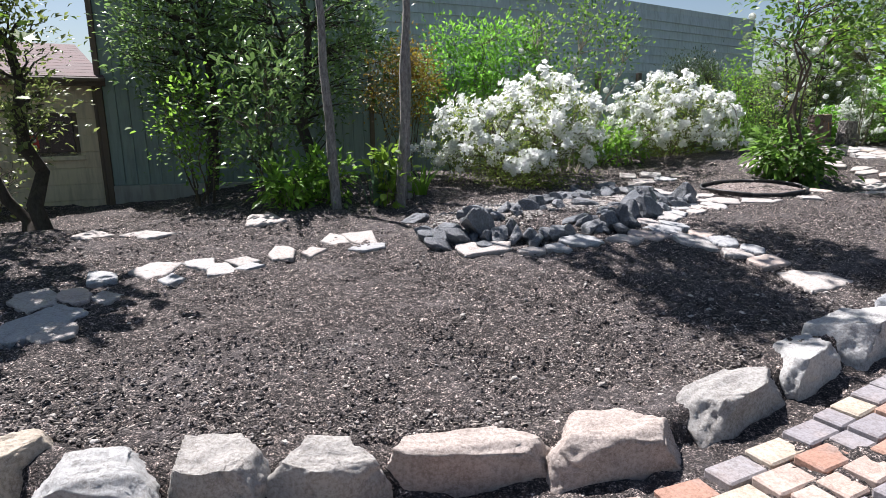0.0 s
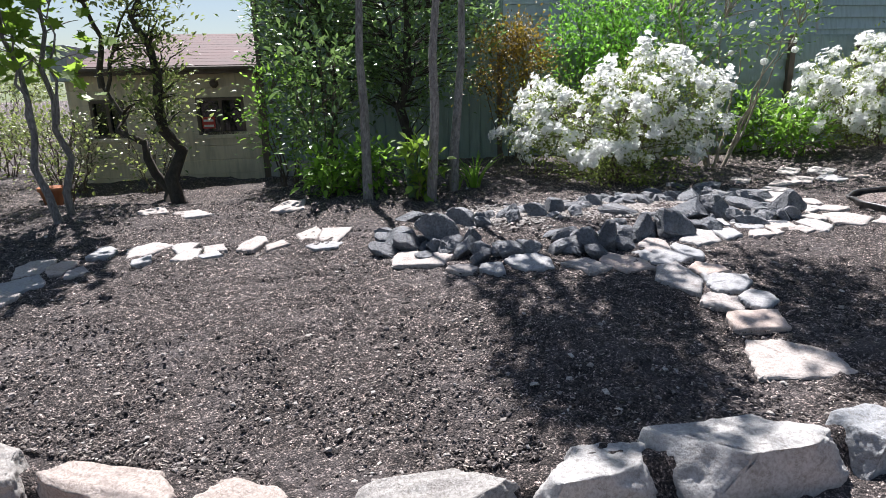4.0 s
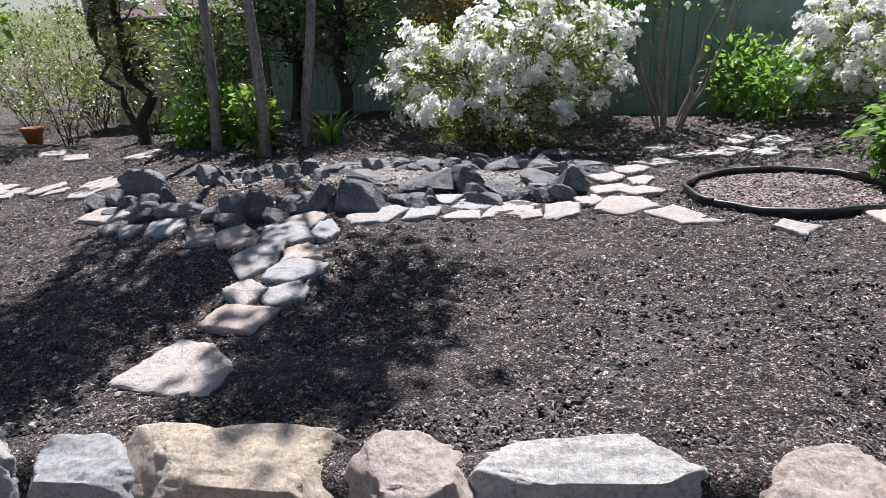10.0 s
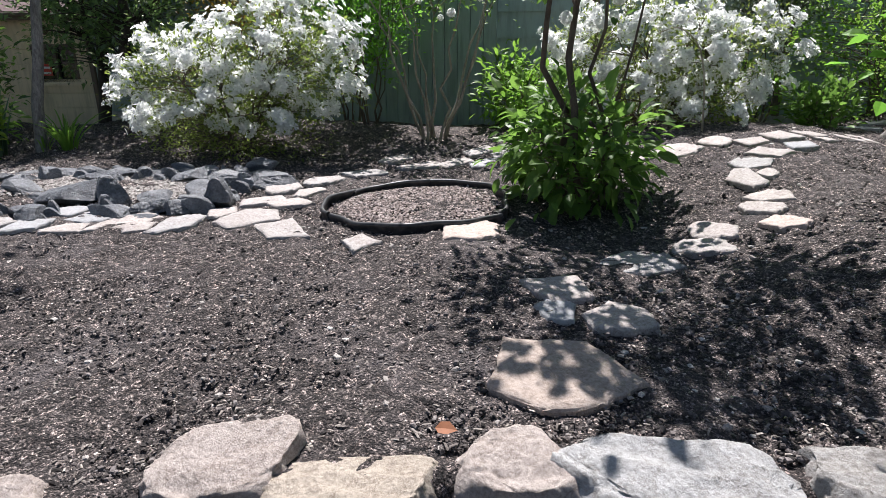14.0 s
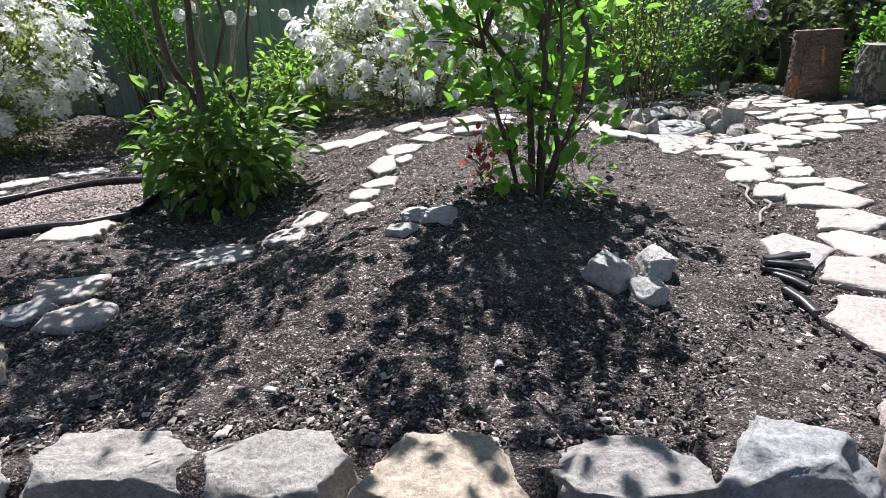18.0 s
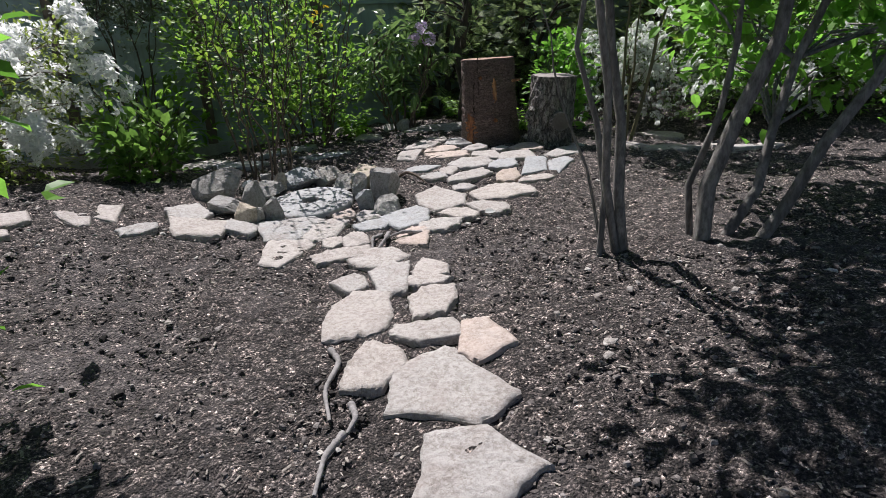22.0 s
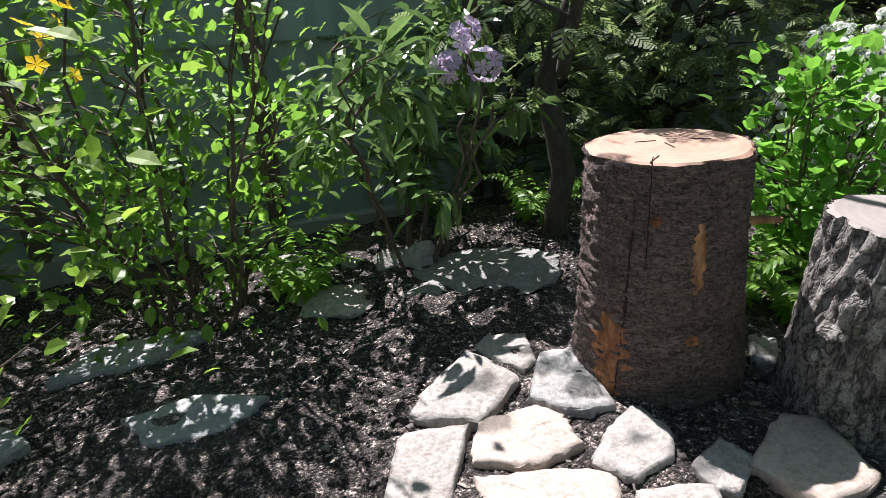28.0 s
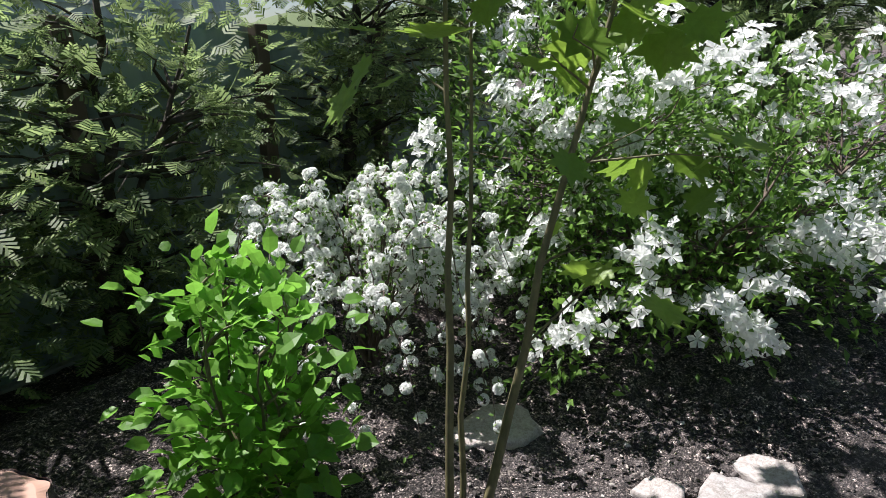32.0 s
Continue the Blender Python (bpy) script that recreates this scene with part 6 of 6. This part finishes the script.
def planting_ring():
    cx, cy, r = 4.22, 7.69, 0.64
    ob = thing("planting_ring", "round bed of gravel held by wavy black plastic edging", "planter", (cx, cy, ground_at(cx, cy) - 0.050))
    n, parts = 96, 6
    g = random.Random(4)
    def at(a):
        w = r * (1 + 0.035 * math.sin(5 * a + 1.0) + 0.02 * math.sin(11 * a))
        x, y = w * math.cos(a), w * math.sin(a)
        return x, y, ground_at(cx + x, cy + y) - ground_at(cx, cy)
    section = [(-0.007, -0.03), (-0.007, 0.075), (-0.014, 0.082), (-0.014, 0.098), (-0.006, 0.106), (0.006, 0.106), (0.014, 0.098), (0.014, 0.082), (0.007, 0.075), (0.007, -0.03)]
    for q in range(parts):
        a0, a1 = 2 * math.pi * q / parts, 2 * math.pi * (q + 1) / parts + 0.05
        verts, faces, m = [], [], 20
        tilt = g.uniform(-0.02, 0.02)
        for i in range(m):
            a = a0 + (a1 - a0) * i / (m - 1)
            x, y, z = at(a)
            c, s0 = math.cos(a), math.sin(a)
            for d, h in section:
                dd = d + h * tilt + (0.012 if q % 2 else 0)
                verts.append((x + c * dd, y + s0 * dd, z + h + 0.012 * math.sin(3 * a + q)))
        k = len(section)
        for i in range(m - 1):
            for j in range(k - 1):
                faces.append((i * k + j, i * k + j + 1, (i + 1) * k + j + 1, (i + 1) * k + j))
        faces += [tuple(range(k)), tuple(range((m - 1) * k, m * k))[::-1]]
        part_of(ob, "edging_strip", mesh_of("edging_strip", verts, faces, PLASTIC, True))


planting_ring()


def strip(name, label, category, pts, wide, tall, mat, group=""):
    """A bent flat strip or root lying on the ground, through plan points (x, y, lift)."""
    x0, y0 = pts[0][0], pts[0][1]
    ob = thing(name, label, category, (x0, y0, ground_at(x0, y0)), group)
    base = ground_at(x0, y0)
    p = np.array([(x - x0, y - y0, ground_at(x, y) - base + up) for x, y, up in pts])
    f, t = np.linspace(0, 1, len(p)), np.linspace(0, 1, 14)
    p = np.stack([np.interp(t, f, p[:, i]) for i in range(3)], 1)
    p[1:-1] = (p[:-2] + p[1:-1] + p[2:]) / 3
    d = unit(np.gradient(p, axis=0))
    side = unit(np.cross(d, np.array([0.0, 0, 1]) + 0 * d))
    up = np.cross(side, d)
    ring = [(-1, -1), (1, -1), (1.1, 0), (1, 1), (-1, 1), (-1.1, 0)]
    v = np.concatenate([p + side * wide / 2 * u + up * tall / 2 * w for u, w in ring])
    q = [(k * 14 + i, ((k + 1) % 6) * 14 + i, ((k + 1) % 6) * 14 + i + 1, k * 14 + i + 1) for k in range(6) for i in range(13)]
    q += [tuple(k * 14 for k in range(6)), tuple(k * 14 + 13 for k in range(5, -1, -1))]
    part_of(ob, "strip", mesh_of("strip", v, q, mat, True))


for a, k, length, lift in ((-0.15, 0.10, 0.17, 0.02), (0.12, 0.12, 0.19, 0.045), (0.4, 0.12, 0.20, 0.03), (0.65, 0.13, 0.20, 0.05), (0.95, 0.12, 0.17, 0.03), (-0.5, 0.16, 0.16, 0.02), (-0.9, 0.30, 0.2, 0.02)):
    x, y = 8.56 + k * math.cos(a), 8.49 + k * math.sin(a)
    c, q = math.cos(a) * length / 2, math.sin(a) * length / 2
    strip("edging_scrap", "short scrap of black plastic edging on the soil", "scrap", ((x - c, y - q, lift), (x + 0.008, y - 0.008, lift + 0.01), (x + c, y + q, lift)), 0.034, 0.022, PLASTIC, "black plastic edging scraps")
def root(name, label, category, pts, r, mat, group="", seed=1):
    """A round root or stem through plan points (x, y, lift)."""
    x0, y0, _ = pts[0]
    base = ground_at(x0, y0)
    ob = thing(name, label, category, (x0, y0, base), group)
    p = np.array([(x - x0, y - y0, ground_at(x, y) - base + up) for x, y, up in pts])
    f, t = np.linspace(0, 1, len(p)), np.linspace(0, 1, 22)
    p = np.stack([np.interp(t, f, p[:, i]) for i in range(3)], 1)
    for _ in range(3):
        p[1:-1] = (p[:-2] + p[1:-1] + p[2:]) / 3
    rng = np.random.default_rng(seed)
    v, q = tubes([(p, r * (1 - 0.5 * t) * (1 + 0.18 * rng.normal(size=22)))], 8)
    part_of(ob, "wood", big_mesh("wood", v, q, mat, True))


for pts in (((8.31, 9.70, 0.012), (8.38, 9.61, 0.02), (8.38, 9.45, 0.018), (8.45, 9.31, 0.012)), ((8.49, 9.39, 0.014), (8.53, 9.32, 0.022), (8.52, 9.26, 0.012)), ((8.51, 9.26, 0.012), (8.49, 9.16, 0.018), (8.51, 9.03, 0.012))):
    root("root_piece", "short grey piece of dead root beside the stones", "root", pts, 0.012, GREY_ROOT, "loose grey roots")
root("root_piece", "curved brown root lying on the soil", "root", ((7.94, 12.07, 0.0), (8.03, 12.06, 0.06), (8.12, 11.99, 0.05), (8.20, 11.95, 0.0)), 0.013, BROWN_BARK)
for i, pts in enumerate((((8.16, 10.93, 0.03), (8.13, 10.84, 0.04), (8.16, 10.74, 0.02)), ((8.20, 10.92, 0.04), (8.21, 10.82, 0.05), (8.19, 10.72, 0.015)), ((8.37, 10.98, 0.02), (8.28, 10.92, 0.05), (8.21, 10.86, 0.04)))):
    root("root_piece", "pale twisted dead root between the stones", "root", pts, 0.013, GREY_ROOT, "pale roots by the stones", 5 + i)
root("dead_stem", "thin bent pale stem rising from the bed", "stem", ((5.37, 10.54, -0.02), (5.34, 10.54, 0.45), (5.26, 10.53, 0.8), (5.05, 10.52, 1.0), (4.85, 10.52, 0.95)), 0.009, PALE_BARK)
for x, y, mat, label in ((5.92, 5.70, DRY_LEAF, "fallen rust-coloured leaf on the soil"), (8.69, 11.24, WHITE, "fallen white petal on a stone")):
    leaf = new("fallen_leaf", scattered("fallen_leaf", mat, OVAL, np.array([(0, 0, 0.0)]), np.array([(1, 0.4, 0.15)]), np.array([0.07]), 0.7, np.random.default_rng(5)))
    leaf.location = (x, y, ground_at(x, y) + 0.03)
    tagged(leaf, label, "leaf")


def flower_pot(x, y):
    ob = thing("flower_pot", "plain terracotta flower pot standing on the ground", "pot", (x, y, ground_at(x, y)))
    rings = [(0.0, 0.0), (0.10, 0.0), (0.145, 0.22), (0.165, 0.22), (0.168, 0.27), (0.15, 0.272), (0.135, 0.22), (0.0, 0.21)]
    n = 28
    v = [(r * math.cos(6.2832 * i / n), r * math.sin(6.2832 * i / n), z) for r, z in rings for i in range(n)]
    q = [(k * n + i, k * n + (i + 1) % n, (k + 1) * n + (i + 1) % n, (k + 1) * n + i) for k in range(7) for i in range(n)]
    part_of(ob, "body", mesh_of("body", v, q, TERRACOTTA, True))


flower_pot(-5.83, 5.82)


def pebbles(name, label, category, mat, at, size, flat, seed, up=0.0, long=1.0):
    """Many small broken chips in one mesh."""
    rng = np.random.default_rng(seed)
    n = len(at)
    shape = np.array([(-0.5, -0.4, -0.1), (0.5, -0.35, -0.1), (0.45, 0.4, -0.1), (-0.4, 0.45, -0.1), (-0.42, -0.25, 0.32), (0.32, -0.33, 0.36), (0.35, 0.25, 0.30), (-0.25, 0.35, 0.36), (0.0, 0.0, 0.5)])
    faces = np.array([(0, 1, 5), (0, 5, 4), (1, 2, 6), (1, 6, 5), (2, 3, 7), (2, 7, 6), (3, 0, 4), (3, 4, 7), (4, 5, 8), (5, 6, 8), (6, 7, 8), (7, 4, 8)])
    a = rng.uniform(0, 6.28, n)
    c, s0 = np.cos(a)[:, None], np.sin(a)[:, None]
    v = shape[None] * (1 + rng.uniform(-0.28, 0.28, (n, 9, 3)))
    v[:, :, 0] *= long * rng.uniform(0.7, 1.5, (n, 1))
    x, y, z = v[:, :, 0], v[:, :, 1], v[:, :, 2] * flat * rng.uniform(0.4, 1.2, (n, 1))
    tilt = rng.uniform(-0.3, 0.3, (n, 1))
    z = z + x * tilt
    p = np.stack([x * c - y * s0, x * s0 + y * c, z], -1) * size[:, None, None]
    base = np.stack([at[:, 0], at[:, 1], ground_height(at[:, 0], at[:, 1]) + up], -1)
    tris = faces[None] + (np.arange(n) * 9)[:, None, None]
    ob = new(name, big_mesh(name, (base[:, None] + p).reshape(-1, 3), tris.reshape(-1, 3), mat))
    return tagged(ob, label, category, kind="stuff")


def chip_material(name, stops):
    m, t, b = material(name, 0.95)
    c = ramp(t, chance(t, True), stops)
    fine = noised(t, coords(t, own=False), 160.0, 4)
    t.links.new(mixed(t, c, (0.5, 0.48, 0.46), ramp(t, fine, [(0.35, (1, 1, 1)), (0.6, (0, 0, 0))]), "MULTIPLY"), b.inputs["Base Color"])
    return m


CLODS = chip_material("soil_clods", [(0.0, (0.022, 0.019, 0.017)), (0.5, (0.085, 0.073, 0.069)), (0.85, (0.19, 0.168, 0.16)), (1.0, (0.34, 0.31, 0.295))])
CHIPS = chip_material("wood_chips", [(0.0, (0.12, 0.10, 0.088)), (0.6, (0.27, 0.24, 0.215)), (1.0, (0.48, 0.43, 0.38))])
PALE_PEBBLE = chip_material("pale_pebbles", [(0.0, (0.28, 0.25, 0.23)), (0.6, (0.45, 0.42, 0.39)), (1.0, (0.60, 0.57, 0.53))])
PINK_PEBBLE = chip_material("pinkish_gravel", [(0.0, (0.24, 0.19, 0.17)), (0.6, (0.44, 0.37, 0.34)), (1.0, (0.58, 0.50, 0.465))])
rng = np.random.default_rng(77)


def strewn(count, x0, x1, depth, front=0.17):
    """Places in the bed, thinning away from its front border."""
    x = rng.uniform(x0, x1, count)
    y = np.interp(x, BORDER_X, BORDER_Y) + front + depth * rng.random(count) ** 1.6
    return np.stack([x, y], 1)


at = strewn(90000, -4.5, 11.2, 7.0)
pebbles("soil_clods", "loose dark clods of mulch on the bed", "soil", CLODS, at, 0.006 + 0.018 * rng.random(len(at)) ** 3.0, 0.95, 5, 0.002)
at = strewn(22000, -4.5, 11.2, 7.0)
pebbles("wood_chips", "pale shredded wood chips in the mulch", "mulch", CHIPS, at, rng.uniform(0.004, 0.011, len(at)), 0.5, 6, 0.010, 2.2)
at = strewn(2600, -4.0, 11.0, 5.5)
pebbles("pale_pebbles", "small pale pebbles scattered on the soil", "pebbles", PALE_PEBBLE, at, 0.008 + 0.026 * rng.random(len(at)) ** 3, 0.7, 7, 0.008)
a, d = rng.uniform(0, 6.28, 3000), 0.57 * np.sqrt(rng.random(3000))
pebbles("gravel", "pale pinkish gravel inside the planting ring", "gravel", PINK_PEBBLE, np.stack([4.22 + d * np.cos(a), 7.69 + d * np.sin(a)], 1), rng.uniform(0.010, 0.022, 3000), 0.8, 8, 0.012)
f = rng.random(7000)
at = np.stack([0.2 + 2.3 * f + rng.normal(0, 0.18, 7000), 5.55 + 1.5 * f + rng.normal(0, 0.22, 7000)], 1)
pebbles("gravel", "pale gravel filling the dry creek between dark rocks", "gravel", PALE_PEBBLE, at, rng.uniform(0.012, 0.032, 7000), 0.8, 9, 0.008)


# ---- brick walk ----
walkway = thing("brick_walk", "walk of worn red, grey and cream pavers", "pavement", kind="structure")
line = np.stack([BORDER_X, BORDER_Y], 1)
far = np.concatenate([[0], np.cumsum(np.linalg.norm(np.diff(line, axis=0), axis=1))])
start, stop = float(np.interp(-2.6, BORDER_X, far)), float(np.interp(4.4, BORDER_X, far))
PAVER = {}
g = random.Random(12)
for row in range(8):
    s0 = start + g.uniform(0, 0.2)
    while s0 < stop:
        length = g.choice((0.15, 0.20, 0.25, 0.25))
        mid = s0 + length / 2
        p = np.array([np.interp(mid, far, line[:, 0]), np.interp(mid, far, line[:, 1])])
        e = np.array([np.interp(mid + 0.25, far, line[:, 0]) - np.interp(mid - 0.25, far, line[:, 0]), np.interp(mid + 0.25, far, line[:, 1]) - np.interp(mid - 0.25, far, line[:, 1])])
        e /= np.linalg.norm(e)
        q = p + np.array([e[1], -e[0]]) * (0.33 + 0.152 * row)
        mat = g.choice((0, 0, 1, 1, 1, 2, 3))
        if (length, mat) not in PAVER:
            PAVER[length, mat] = box_mesh("paver", (-length / 2 + 0.005, -0.071, -0.05), (length / 2 - 0.005, 0.071, 0.0), PAVERS[mat], 0.009)
        z = ground_at(*q) + 0.022 + g.uniform(-0.003, 0.003)
        part_of(walkway, "paver", PAVER[length, mat], pose(q[0], q[1], z, g.uniform(-0.8, 0.8), g.uniform(-0.8, 0.8), math.degrees(math.atan2(e[1], e[0])) + g.uniform(-1, 1)))
        s0 += length
